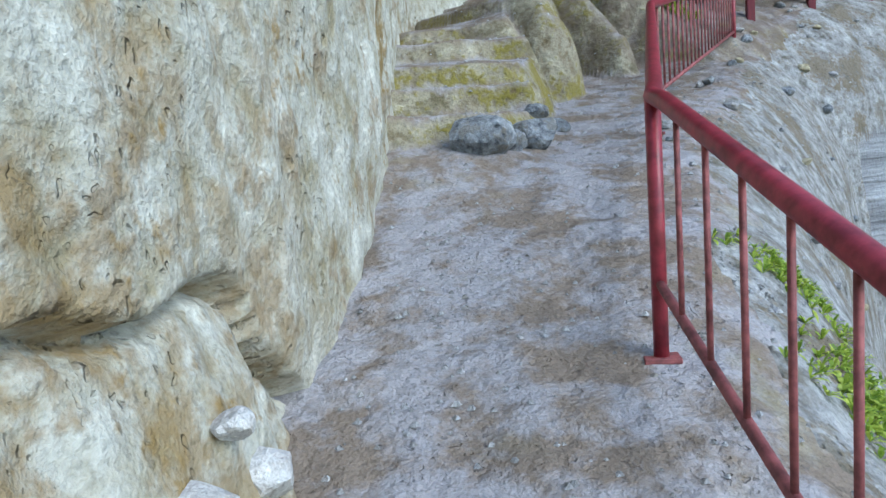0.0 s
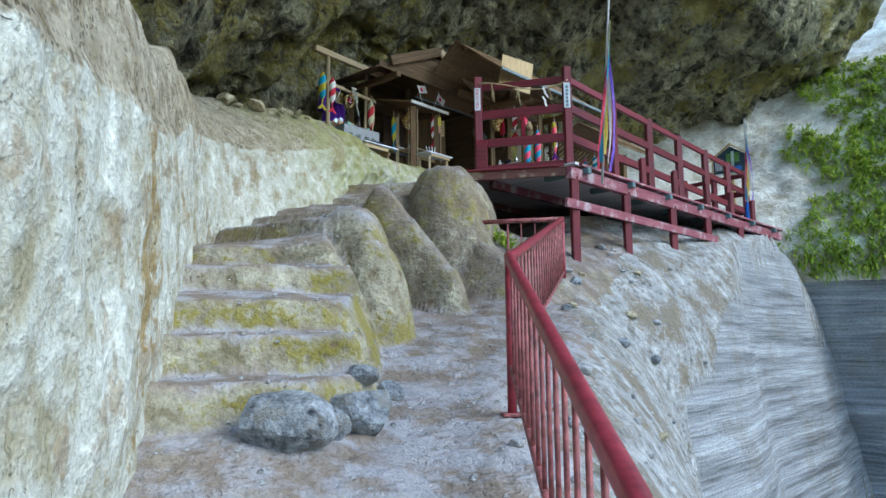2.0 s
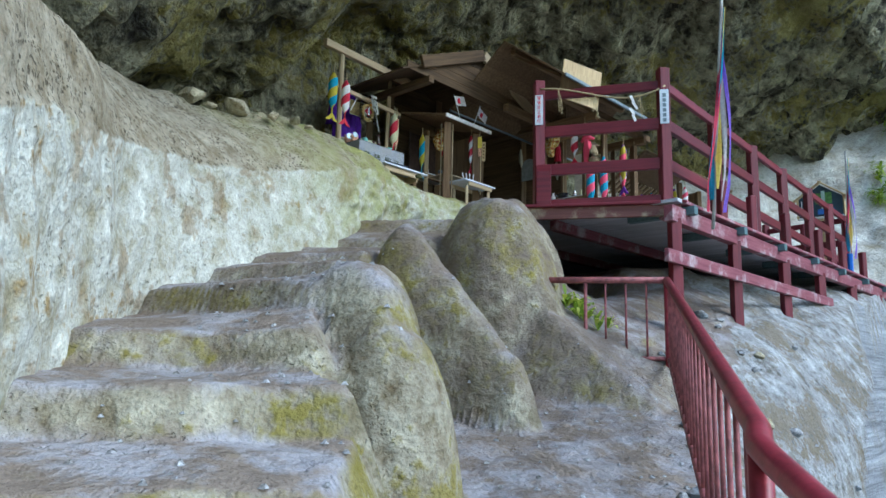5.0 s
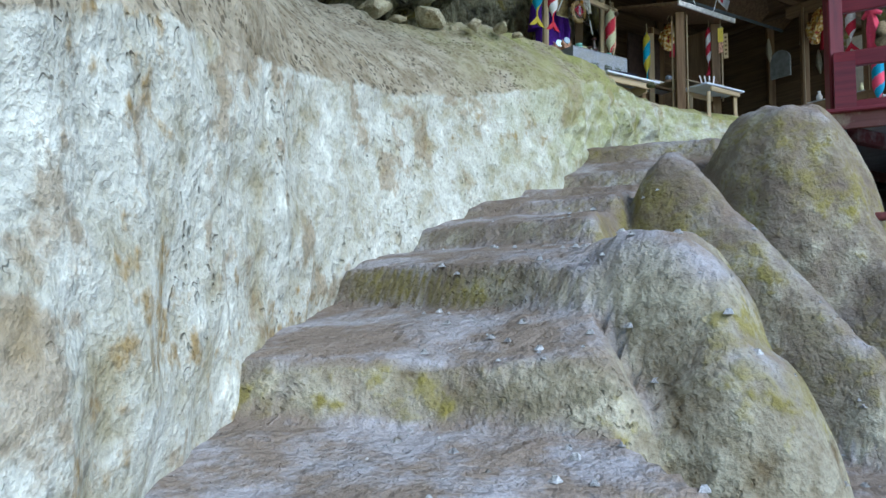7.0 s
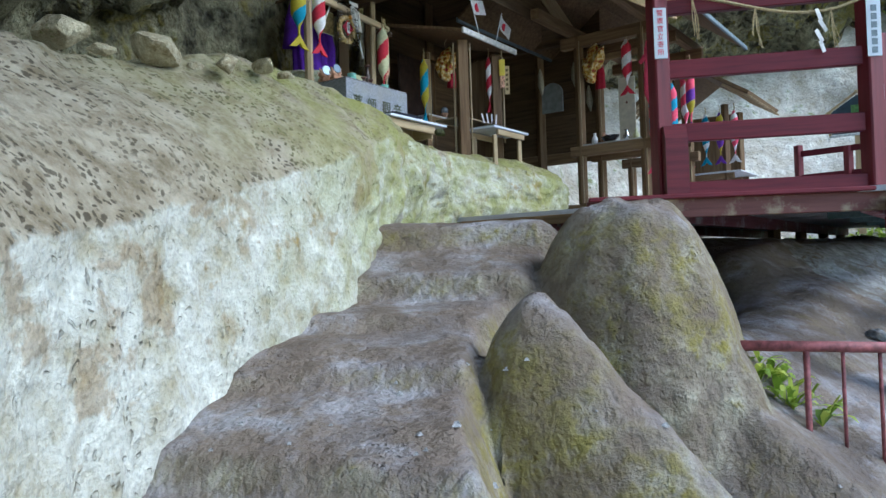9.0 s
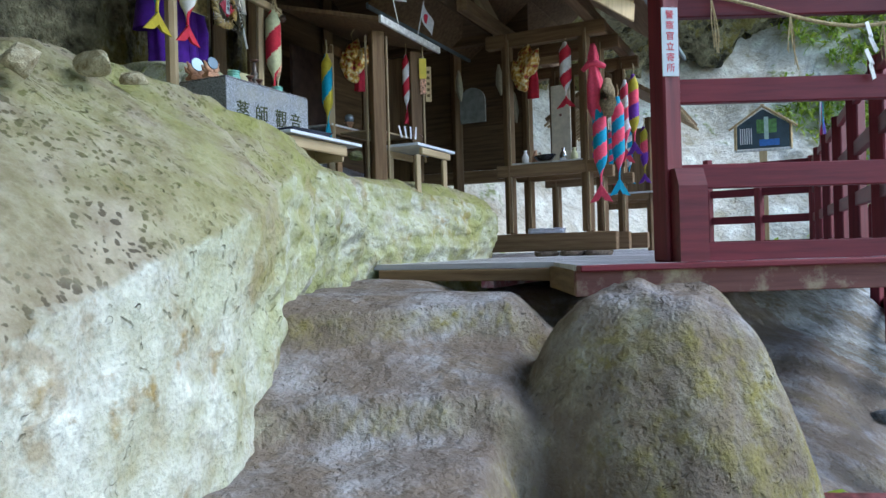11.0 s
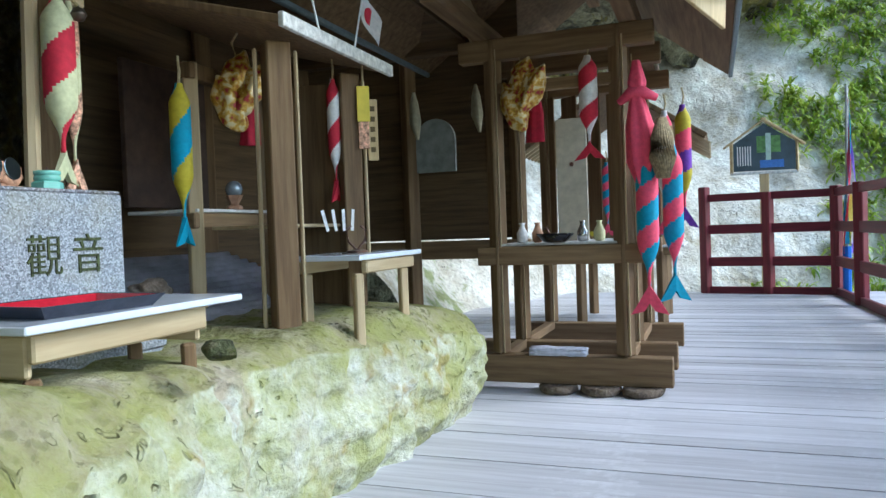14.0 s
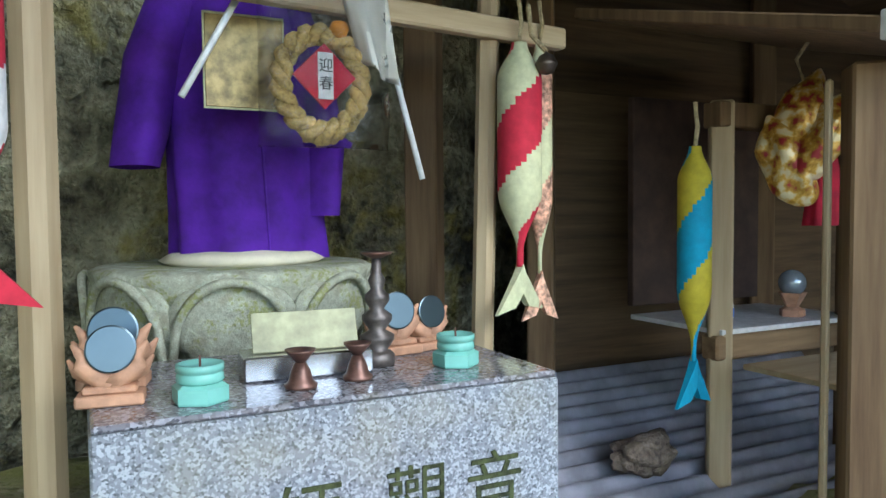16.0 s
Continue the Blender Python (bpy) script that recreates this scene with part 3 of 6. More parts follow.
for s, foot_z in ((-0.12, 2.95), (1.40, 3.2), (3.05, 3.55), (4.55, 3.7), (6.2, 3.8), (7.8, 3.9)):
    piece("leg", sw(s, 0.13, foot_z), sw(s, 0.13, DECK - 0.2), 0.11, 0.11, m_redbeam, deck)
    if s > 2:
        piece("leg", sw(s + 0.1, -1.3, foot_z), sw(s + 0.1, -1.3, DECK - 0.15), 0.10, 0.10, m_beam, deck)
piece("brace", sw(-0.45, 0.2, DECK - 0.62), sw(4.8, 0.2, DECK - 0.62), 0.05, 0.13, m_worn, deck)


# ---- the red timber railing round the deck ----
def rail_run(fence, a, b, posts, foot_plates=True, ends=True):
    """Three rails and a sill between a and b with square posts at the given shares of the way."""
    a, b = Vector(a), Vector(b)
    d = (b - a).normalized()
    side = Vector((-d.y, d.x, 0))
    for name, z, high in (("top_rail", 5.885, 0.10), ("middle_rail", 5.455, 0.125), ("lower_rail", 5.015, 0.125), ("sill", 4.625, 0.10)):
        piece(name, a.xy.to_3d() + Vector((0, 0, z)), b.xy.to_3d() + Vector((0, 0, z)), 0.055, high, m_redbeam, fence)
    for f, top in posts:
        p = a.lerp(b, f)
        p.z = 0
        piece("post", p + Vector((0, 0, DECK + 0.001)), p + Vector((0, 0, top)), 0.115, 0.115, m_redbeam, fence, bev=0.01)


railing = tagged(new("timber_railing"), "dark red painted timber railing with square posts round the deck", "railing")
corner, post_l = sw(-0.02, 0.0, 0), Vector((3.39, 11.755, 0))
rail_run(railing, post_l, corner, ((0, 6.06), (1, 6.07)))
far_c = sw(8.2, -0.40, 0)
rail_run(railing, corner, far_c, tuple((f / 8.2, 5.95) for f in (1.45, 2.85, 4.2, 5.6, 6.95)) + ((1, 5.97),))
fence_l = Vector((9.95, 18.08, 0))
rail_run(railing, far_c, fence_l, ((0.5, 5.93), (1, 6.04)))
d = (corner - post_l).normalized()
q = post_l + Vector((0.03, -0.085, 0))
buttress = bmesh.new()
for k, (zz, o) in enumerate(((0, 0.075), (0.38, 0.075), (0.47, 0.03))):
    ring = [buttress.verts.new(Vector((sx * 0.075, -o if sy < 0 else 0.06, zz))) for sx, sy in ((-1, -1), (1, -1), (1, 1), (-1, 1))]
    if k:
        for i in range(4):
            buttress.faces.new((prev[i], prev[(i + 1) % 4], ring[(i + 1) % 4], ring[i]))
    prev = ring
buttress.faces.new(prev)
ob = part("post_block", buttress, m_redbeam, railing, "short red block with a bevelled top against the post")
ob.matrix_basis = pose(q.x, q.y - 0.02, DECK + 0.002, 0, 0, -18)
for s in (1.1, 2.0, 3.2, 4.6, 5.8, 7.0):
    p = sw(s, 0.13, 0)
    piece("post_block", p + Vector((0, 0, DECK)), p + Vector((0, 0, DECK + 0.46)), 0.11, 0.09, m_redbeam, railing, bev=0.012)


# ---- the steel handrail along the path ----
m_steel = plain("red_steel_paint", (0.23, 0.028, 0.04), 0.38, 0.0, 0.35, 14, 0.0015)
m_rust = plain("faded_red_steel", (0.24, 0.075, 0.075), 0.6, 0.0, 0.45, 18, 0.002)
handrail = tagged(new("handrail"), "red painted tubular steel handrail with thin balusters beside the path", "handrail")


def steel_run(a, b, spacing=0.27, post_a=True, low=0.30):
    a, b = Vector(a), Vector(b)
    up = Vector((0, 0, 1))
    part("bottom_tube", rod([a + up * low, b + up * low], 0.019, 8), m_rust, handrail, smooth=True)
    if post_a:
        part("post", rod([a - up * 0.05, a + up * 1.0], 0.03, 10), m_steel, handrail, smooth=True)
        part("base_plate", cube((a.x - 0.07, a.y - 0.05, a.z - 0.01), (a.x + 0.07, a.y + 0.05, a.z + 0.012), 0.003), m_rust, handrail)
    count = max(1, round((b - a).xy.length / spacing))
    for k in range(1, count):
        p = a.lerp(b, k / count)
        part("baluster", rod([p + up * low, p + up * 0.98], 0.0105, 6), m_rust, handrail, smooth=True)


R = [Vector(p) for p in RAIL]
side_end = Vector((2.96, 10.92, 2.67))
steel_run(R[1], R[0]), steel_run(R[2], R[1], 0.21), steel_run(R[3], R[2], 0.21)
steel_run(side_end.lerp(R[3], 0.47), R[3], 0.2, False)
up = Vector((0, 0, 1.0))
top_line = [R[0] + up, R[1] + up + Vector((0.02, -0.12, -0.03)), R[1] + up, R[1] + up + Vector((0.03, 0.14, 0.04)), R[2] + up - Vector((0.02, 0.1, 0.03)), R[2] + up, R[2] + up + Vector((0.07, 0.12, 0.03)), R[3] + up]
part("top_tube", rod(top_line, 0.034, 12), m_steel, handrail, "glossy red top tube", smooth=True)
part("top_tube", rod([R[3] + up, side_end + up], 0.03, 10), m_rust, handrail, smooth=True)
p = side_end.lerp(R[3], 0.47)
part("post", rod([p - Vector((0, 0, 0.1)), p + up], 0.017, 8), m_rust, handrail, smooth=True)


# ---- altar: granite block ----
def granite(name, a, b, c, rough=0.45, scale=160.0):
    m, n, bs = shader(name)
    v = node(n, "ShaderNodeTexVoronoi", Scale=scale)
    tc = n.nodes.new("ShaderNodeTexCoord")
    n.links.new(tc.outputs["Object"], v.inputs["Vector"])
    sep = n.nodes.new("ShaderNodeSeparateColor")
    n.links.new(v.outputs["Color"], sep.inputs[0])
    col = ramp(n, sep.outputs[0], [(0.0, a), (0.3, b), (0.62, b), (0.8, c)])
    st = ramp(n, noise_tex(n, 5, 6), [(0.5, grey(0)), (0.7, grey(0.35))])
    col = mixc(n, st, col, (0.30, 0.27, 0.16))
    n.links.new(col, bs.inputs["Base Color"])
    bs.inputs["Roughness"].default_value = rough
    bump(n, bs, sep.outputs[1], 0.15, 0.002)
    return m


m_granite = granite("grey_granite", (0.075, 0.08, 0.09), (0.21, 0.225, 0.25), (0.38, 0.40, 0.44), 0.5, 230.0)
m_granite_top = granite("polished_granite", (0.06, 0.06, 0.07), (0.20, 0.19, 0.21), (0.36, 0.36, 0.40), 0.08)
# ---- words ----
def words(text, size, depth=0.003):
    """Flat lettering as a bmesh in the x-z plane, centred."""
    cu = bpy.data.curves.new("words", "FONT")
    cu.body, cu.size, cu.extrude, cu.align_x, cu.align_y = text, size, depth, "CENTER", "CENTER"
    tmp = bpy.data.objects.new("words", cu)
    scene.collection.objects.link(tmp)
    me = bpy.data.meshes.new_from_object(tmp.evaluated_get(bpy.context.evaluated_depsgraph_get()))
    bm = bmesh.new()
    bm.from_mesh(me)
    bpy.data.objects.remove(tmp), bpy.data.curves.remove(cu), bpy.data.meshes.remove(me)
    bmesh.ops.transform(bm, matrix=pose(0, 0, 0, 90), verts=bm.verts)
    return bm


def moved(bm, m):
    bmesh.ops.transform(bm, matrix=m, verts=bm.verts)
    return bm


def flat_of(name, cols, rough=0.8):
    return [plain(f"{name}_{k}", c, rough, 0, 0.12, 40) for k, c in enumerate(cols)]


# ---- altar block ----
LEDGE = 5.18
altar = thing("altar_block", uv(0, 0, LEDGE - 0.03), TURN_U, "grey granite altar block with carved characters and polished top", "altar")
part("block", cube((0, 0, 0), (0.81, 0.48, 0.583), 0.004), m_granite, altar)
part("polished_top", cube((0.003, 0.003, 0.584), (0.807, 0.477, 0.595), 0.004), m_granite_top, altar, "dark polished granite top")
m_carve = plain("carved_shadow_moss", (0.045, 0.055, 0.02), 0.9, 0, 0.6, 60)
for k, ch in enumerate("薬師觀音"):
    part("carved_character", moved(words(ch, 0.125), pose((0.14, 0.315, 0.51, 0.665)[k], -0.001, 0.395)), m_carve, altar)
TOP = LEDGE + 0.566

m_lotus = rock("lotus_stone", (0.40, 0.41, 0.31), (0.27, 0.27, 0.20), (0.24, 0.25, 0.08), 0.52, 0.6, 9.0, 0.3, relief=0.004)
lotus = thing("lotus_pedestal", uv(0.36, 0.80, LEDGE), TURN_U, "mossy carved stone lotus pedestal with large rounded petals", "pedestal")
part("core", lathe([(0.28, 0), (0.28, 0.50), (0.26, 0.52), (0.26, 0.55), (0.31, 0.61), (0.345, 0.71), (0.352, 0.735), (0.33, 0.745), (0.0, 0.745)], 40), m_lotus, lotus, smooth=True)
for k in range(8):
    bm = bmesh.new()
    bmesh.ops.create_uvsphere(bm, u_segments=14, v_segments=10, radius=1)
    for v in bm.verts:
        x, y, z = v.co
        wide = 0.148 * (1 - 0.25 * max(0, -z))
        v.co = Vector((0.308 + 0.036 * max(0, y) + 0.02 * z, x * wide, 0.625 + 0.115 * z))
    ob = part("petal", bm, m_lotus, lotus, smooth=True)
    ob.matrix_basis = pose(0, 0, 0, 0, 0, -102 + k * 45)

for k in range(8):
    rim = [((0.352 + 0.012 * math.cos(3 * a)) * math.cos(a), (0.352 + 0.012 * math.cos(3 * a)) * math.sin(a), 0.53 + 0.195 * max(0.0, 1 - (a / 0.375) ** 2) ** 0.45) for a in np.linspace(-0.375, 0.375, 17)]
    part("petal_rim", rod(rim, 0.011, 7), m_lotus, lotus, smooth=True).matrix_basis = pose(0, 0, 0, 0, 0, -102 + k * 45)

# ---- the purple coat over the statue, with its pale cushion ----
m_purple = plain("purple_cloth", (0.066, 0.008, 0.25), 0.85, 0, 0.25, 14, 0.004)
cushion = thing("cushion", uv(0.38, 0.80, LEDGE + 0.744), TURN_U, "cream folded cloth cushion on the lotus pedestal", "cushion")
part("pad", lathe([(0.19, 0), (0.21, 0.012), (0.18, 0.03), (0.06, 0.045), (0, 0.046)], 28), plain("cream_cloth", (0.62, 0.57, 0.42), 0.9, 0, 0.08, 20), cushion, smooth=True)


def drape(rows, seg, folds, depth):
    """A hanging tube of cloth: rows of (z, centre, half width, half depth), pleated round."""
    bm = bmesh.new()
    rings = []
    for z, c, a, b in rows:
        ring = []
        for k in range(seg):
            t = k * math.tau / seg
            f = 1 + depth * math.sin(folds * t + 3 * z) * (0.4 + (rows[0][0] - z))
            ring.append(bm.verts.new(Vector((c[0] + a * f * math.cos(t), c[1] + b * f * math.sin(t), z))))
        rings.append(ring)
    for p, q in zip(rings, rings[1:]):
        for k in range(seg):
            bm.faces.new((p[k], p[(k + 1) % seg], q[(k + 1) % seg], q[k]))
    bm.faces.new(rings[0])
    return bm


coat = thing("purple_coat", uv(0.36, 0.80, LEDGE + 0.755), TURN_U, "deep purple cloth coat with wide sleeves draped over a statue", "coat")
part("body", drape([(0.82, (0.02, 0), 0.07, 0.07), (0.72, (0.02, 0), 0.15, 0.10), (0.55, (0.03, 0), 0.19, 0.11), (0.3, (0.03, 0), 0.19, 0.12), (0.1, (0.04, 0), 0.195, 0.13), (0.0, (0.045, 0), 0.20, 0.135)], 72, 9, 0.05), m_purple, coat, smooth=True)
for sgn, name in ((-1, "sleeve"), (1, "sleeve")):
    part(name, drape([(0.70, (sgn * 0.12, -0.01), 0.06, 0.07), (0.5, (sgn * 0.19, -0.02), 0.065, 0.08), (0.3, (sgn * 0.225, -0.03), 0.06, 0.09), (0.17 - sgn * 0.06, (sgn * (0.24 if sgn < 0 else 0.215), -0.03), 0.055, 0.09)], 36, 4, 0.07), m_purple, coat, smooth=True)
bm = bmesh.new()
beam((0.06, -0.125, 0.02), (0.03, -0.115, 0.60), 0.012, 0.006, 0.002, bm)
part("front_fold", bm, m_purple, coat)

# ---- the torii of fresh timber ----
torii = thing("small_torii", uv(0.45, 0.5, LEDGE), TURN_U, "small gateway of fresh pale timber over the altar", "gateway")


def at_torii(x, y, z):
    return torii.matrix_basis @ Vector((x, y, z))


piece("post", at_torii(-0.52, -0.15, 0), at_torii(-0.52, -0.15, 1.80), 0.07, 0.07, m_palebeam, torii, bev=0.02)
piece("post", at_torii(0.46, 0.0, 0), at_torii(0.51, 0.0, 1.80), 0.055, 0.055, m_palebeam, torii, bev=0.018)
piece("tie_beam", at_torii(-0.66, -0.15, 1.34), at_torii(0.72, -0.01, 1.33), 0.04, 0.055, m_palebeam, torii)
piece("top_beam", at_torii(-0.82, -0.15, 1.87), at_torii(0.94, 0.0, 1.88), 0.075, 0.10, m_palebeam, torii)


# ---- fish streamers ----
def streamer(at, length, radius, cols, tail_col, label, turn=0, twist=2.2, lean=(0, 0)):
    """A stuffed cloth fish that hangs by its mouth, striped in a spiral, with a forked tail."""
    th = thing("fish_streamer", at, turn, label, "streamer", "fish streamers")
    bm = bmesh.new()
    rings, seg, n = [], 26, 56
    for i in range(n + 1):
        f = i / n
        r = radius * (0.35 + 0.65 * sstep(0, 0.16, f)) * (1 - 0.84 * sstep(0.66, 0.93, f))
        c = Vector((lean[0] * f, lean[1] * f, -length * 0.82 * f))
        rings.append([bm.verts.new(c + Vector((r * math.cos(k * math.tau / seg), r * math.sin(k * math.tau / seg), 0))) for k in range(seg)])
    for i, (p, q) in enumerate(zip(rings, rings[1:])):
        for k in range(seg):
            face = bm.faces.new((p[k], p[(k + 1) % seg], q[(k + 1) % seg], q[k]))
            face.material_index = int((i / n * twist * 2 + k / seg * 2) % 2) if len(cols) == 2 else int(i / n * twist + k / seg) % len(cols)
    bm.faces.new(rings[0]), bm.faces.new(rings[-1])
    ob = part("body", bm, cols[0], th, smooth=True)
    for c in cols[1:]:
        ob.data.materials.append(c)
    bm = bmesh.new()
    base = Vector((lean[0], lean[1], -length * 0.81))
    for sgn in (-1, 1):
        outline = [(0, 0.012, 0), (sgn * 0.2 * radius, 0.01, -0.02), (sgn * 1.7 * radius, 0.004, -length * 0.18), (sgn * 0.5 * radius, 0.008, -length * 0.16), (0, 0.012, -length * 0.11)]
        front = [bm.verts.new(base + Vector(p)) for p in outline]
        back = [bm.verts.new(base + Vector((p[0], -p[1], p[2]))) for p in outline]
        bm.faces.new(front), bm.faces.new(back[::-1])
        for k in range(5):
            bm.faces.new((front[k], front[(k + 1) % 5], back[(k + 1) % 5], back[k]))
    part("tail", bm, tail_col, th)
    part("string", rod([(0, 0, 0), (0.01, 0, 0.05), (0, 0, 0.11)], 0.006, 6), m_cord, th)
    return th


m_cord = plain("straw_cord", (0.42, 0.33, 0.18), 0.9, 0, 0.3, 90)
c_red, c_cream, c_teal, c_yel, c_pink, c_white, c_blue, c_violet = flat_of("cloth", [(0.50, 0.02, 0.045), (0.55, 0.55, 0.33), (0.02, 0.26, 0.40), (0.42, 0.34, 0.02), (0.70, 0.07, 0.13), (0.72, 0.70, 0.68), (0.02, 0.12, 0.45), (0.13, 0.03, 0.30)])
c_brocade = plain("brocade", (0.60, 0.33, 0.22), 0.7, 0, 0.7, 55)
streamer(uv(0.99, 0.42, 6.47), 0.68, 0.056, [c_red, c_cream], c_cream, "red and cream spiral striped cloth fish hanging beside the altar post", TURN_U + 20, 1.7)
streamer(uv(1.07, 0.45, 6.48), 0.72, 0.033, [c_brocade, c_cream], c_brocade, "slim red and gold brocade cloth fish hanging by the altar", TURN_U)
streamer(uv(1.38, 0.22, 6.21), 0.66, 0.042, [c_teal, c_yel], c_teal, "teal and yellow striped cloth fish under the small shrine's eave", TURN_U + 10, 1.6)
streamer(uv(-0.30, 0.22, 6.60), 0.66, 0.062, [c_teal, c_yel], c_yel, "thick light blue and yellow striped cloth fish at the gateway", TURN_U)
streamer(uv(-0.15, 0.14, 6.52), 0.62, 0.055, [c_white, c_red], c_red, "white and red cloth fish hanging from the gateway", TURN_U)
bell = thing("round_bell", uv(1.03, 0.36, 6.41), 0, "dark bronze crotal bell hung on a cord", "bell")
part("shell", lathe([(0, -0.026), (0.018, -0.021), (0.026, -0.004), (0.028, 0), (0.026, 0.004), (0.018, 0.02), (0.006, 0.026), (0, 0.034)], 18), plain("bell_bronze", (0.14, 0.11, 0.085), 0.4, 0.8), bell, smooth=True)
part("cord", rod([(0, 0, 0.03), (-0.04, 0.03, 0.08), (-0.05, 0.05, 0.16)], 0.006, 6), m_cord, bell)

# ---- new-year ornament in its clear bag, rods, cloth, card ----
m_bag, nb, bb = shader("clear_plastic")
bb.inputs["Transmission Weight"].default_value, bb.inputs["Roughness"].default_value, bb.inputs["IOR"].default_value = 1.0, 0.08, 1.15
bump(nb, bb, noise_tex(nb, 14, 4), 0.9, 0.02)
orn = thing("straw_ornament", uv(0.48, 0.42, 6.395), TURN_U, "straw wreath with red fan and tag in clear plastic bag", "ornament")
bm = bmesh.new()
for ph in (0, math.pi):
    rod([((0.09 + 0.012 * math.cos(9 * a + ph)) * math.sin(a), 0.012 * math.sin(9 * a + ph), -0.06 + (0.105 + 0.012 * math.cos(9 * a + ph)) * math.cos(a)) for a in np.linspace(0, math.tau, 60)], 0.015, 7, bm)
part("straw_ring", bm, plain("straw", (0.52, 0.36, 0.12), 0.8, 0, 0.35, 120, 0.003), orn, smooth=True)
part("red_fan", moved(cube((-0.05, -0.005, -0.05), (0.05, 0.002, 0.05), 0.001), pose(0.0, -0.02, -0.05, 0, 45)), c_red, orn)
part("paper_tag", cube((-0.017, -0.032, -0.10), (0.017, -0.0285, 0.0), 0.001), c_white, orn)
for k, ch in enumerate("迎春"):
    part("tag_character", moved(words(ch, 0.032, 0.0008), pose(0, -0.0335, -0.03 - 0.038 * k)), plain("ink", (0.02, 0.02, 0.02), 0.6), orn)
part("orange", lathe([(0, -0.02), (0.016, -0.014), (0.022, 0), (0.016, 0.014), (0, 0.019)], 14, None, (0.035, -0.02, 0.055)), plain("orange_fruit", (0.75, 0.30, 0.02), 0.5), orn, smooth=True)
bm = bmesh.new()
bmesh.ops.create_grid(bm, x_segments=14, y_segments=16, size=0.5)
for v in bm.verts:
    x, y = v.co.x * 0.29, v.co.y * 0.37
    v.co = Vector((x, -0.052 + 0.012 * noise.noise(Vector((x * 14, y * 14, 3))) + 0.02 * (2 * x / 0.29) ** 2, y - 0.02))
bmesh.ops.solidify(bm, geom=bm.faces[:], thickness=0.001)
part("bag", bm, m_bag, orn, "creased clear plastic bag", smooth=True)
m_rodw = plain("white_rod", (0.72, 0.74, 0.72), 0.4)
for a, b in (((0.19, 0.44, 6.29), (0.35, 0.46, 6.58)), ((0.735, 0.45, 6.13), (0.62, 0.46, 6.56))):
    st = thing("flag_stick", uv(*b), 0, "thin white plastic flag stick hanging slanted", "stick")
    o = uv(*b)
    part("stick", rod([uv(*a) - o, (0, 0, 0)], 0.0075, 8), m_rodw, st, smooth=True)
    part("tie", rod([(0, 0, 0), (0, 0, 0.05)], 0.004, 6), m_cord, st)
cl = thing("white_cloth", uv(0.555, 0.40, 6.60), TURN_U, "white cotton cloth folded over the gateway beam", "cloth")
bm = bmesh.new()
bmesh.ops.create_grid(bm, x_segments=10, y_segments=14, size=0.5)
for v in bm.verts:
    x, y = v.co.x, v.co.y
    k = 0.5 - y
    v.co = Vector((0.12 * x * (1 - 0.35 * k) + 0.05 * k, 0.02 * math.sin(9 * x) * k - 0.01, -0.24 * k - 0.05 * x * k))
bmesh.ops.solidify(bm, geom=bm.faces[:], thickness=0.003)
part("sheet", bm, plain("white_cotton", (0.68, 0.66, 0.58), 0.9, 0, 0.06, 30, 0.003), cl, smooth=True)
cd = thing("gilt_card", uv(0.335, 0.52, 6.385), TURN_U, "square gilt brocade card in a sleeve on the coat", "card")
part("sleeve", cube((-0.089, -0.0008, -0.104), (0.089, 0.0048, 0.106), 0.001), c_cream, cd)
part("card", cube((-0.085, -0.005, -0.10), (0.085, -0.001, 0.10), 0.001), plain("gilt", (0.24, 0.18, 0.07), 0.35, 0.35, 0.5, 30, 0.003), cd)

# ---- on the altar top ----
m_celadon = plain("celadon_glaze", (0.22, 0.50, 0.42), 0.25, 0, 0.12, 12)
m_bronze = plain("brown_bronze", (0.16, 0.085, 0.065), 0.4, 0.5, 0.4, 30)
m_carved = plain("carved_cedar", (0.46, 0.25, 0.15), 0.7, 0, 0.25, 25, 0.003)
m_mirror = plain("dull_mirror", (0.09, 0.115, 0.13), 0.3, 1.0, 0.1, 6)
m_tin = plain("tin", (0.50, 0.50, 0.52), 0.22, 0.9, 0.12, 6)
for u, v in ((0.165, 0.085), (0.66, 0.14)):
    bw = thing("incense_burner", uv(u, v, TOP), 15, "small celadon green glazed burner with a six-sided foot", "burner", "burners on the altar")
    part("foot", lathe([(0.044, 0), (0.046, 0.004), (0.046, 0.026), (0.036, 0.032), (0, 0.032)], 6), m_celadon, bw)
    part("bowl", lathe([(0.034, 0.032), (0.038, 0.036), (0.037, 0.046), (0.035, 0.047), (0.035, 0.050), (0.038, 0.051), (0.038, 0.062), (0.034, 0.063), (0.030, 0.058), (0, 0.056)], 24), m_celadon, bw, smooth=True)
    part("spike", rod([(0, 0, 0.055), (0, 0, 0.075)], 0.002, 6), m_bronze, bw)
for u, v, k in ((0.335, 0.10, 1.0), (0.445, 0.115, 0.95)):
    st = thing("candle_stand", uv(u, v, TOP), 0, "small brown bronze candle stand with a shallow dish", "candlestick", "candle stands on the altar")
    part("foot", lathe([(0.028 * k, 0), (0.029 * k, 0.006), (0.022 * k, 0.012), (0.017 * k, 0.03), (0.009, 0.045), (0, 0.045)], 20), m_bronze, st, smooth=True)
    part("dish", lathe([(0.008, 0.044), (0.024 * k, 0.062), (0.027 * k, 0.067), (0.022 * k, 0.065), (0, 0.058)], 20), m_bronze, st, smooth=True)
tall = thing("tall_candlestick", uv(0.525, 0.22, TOP), 0, "tall ringed dark bronze candlestick on the altar", "candlestick")
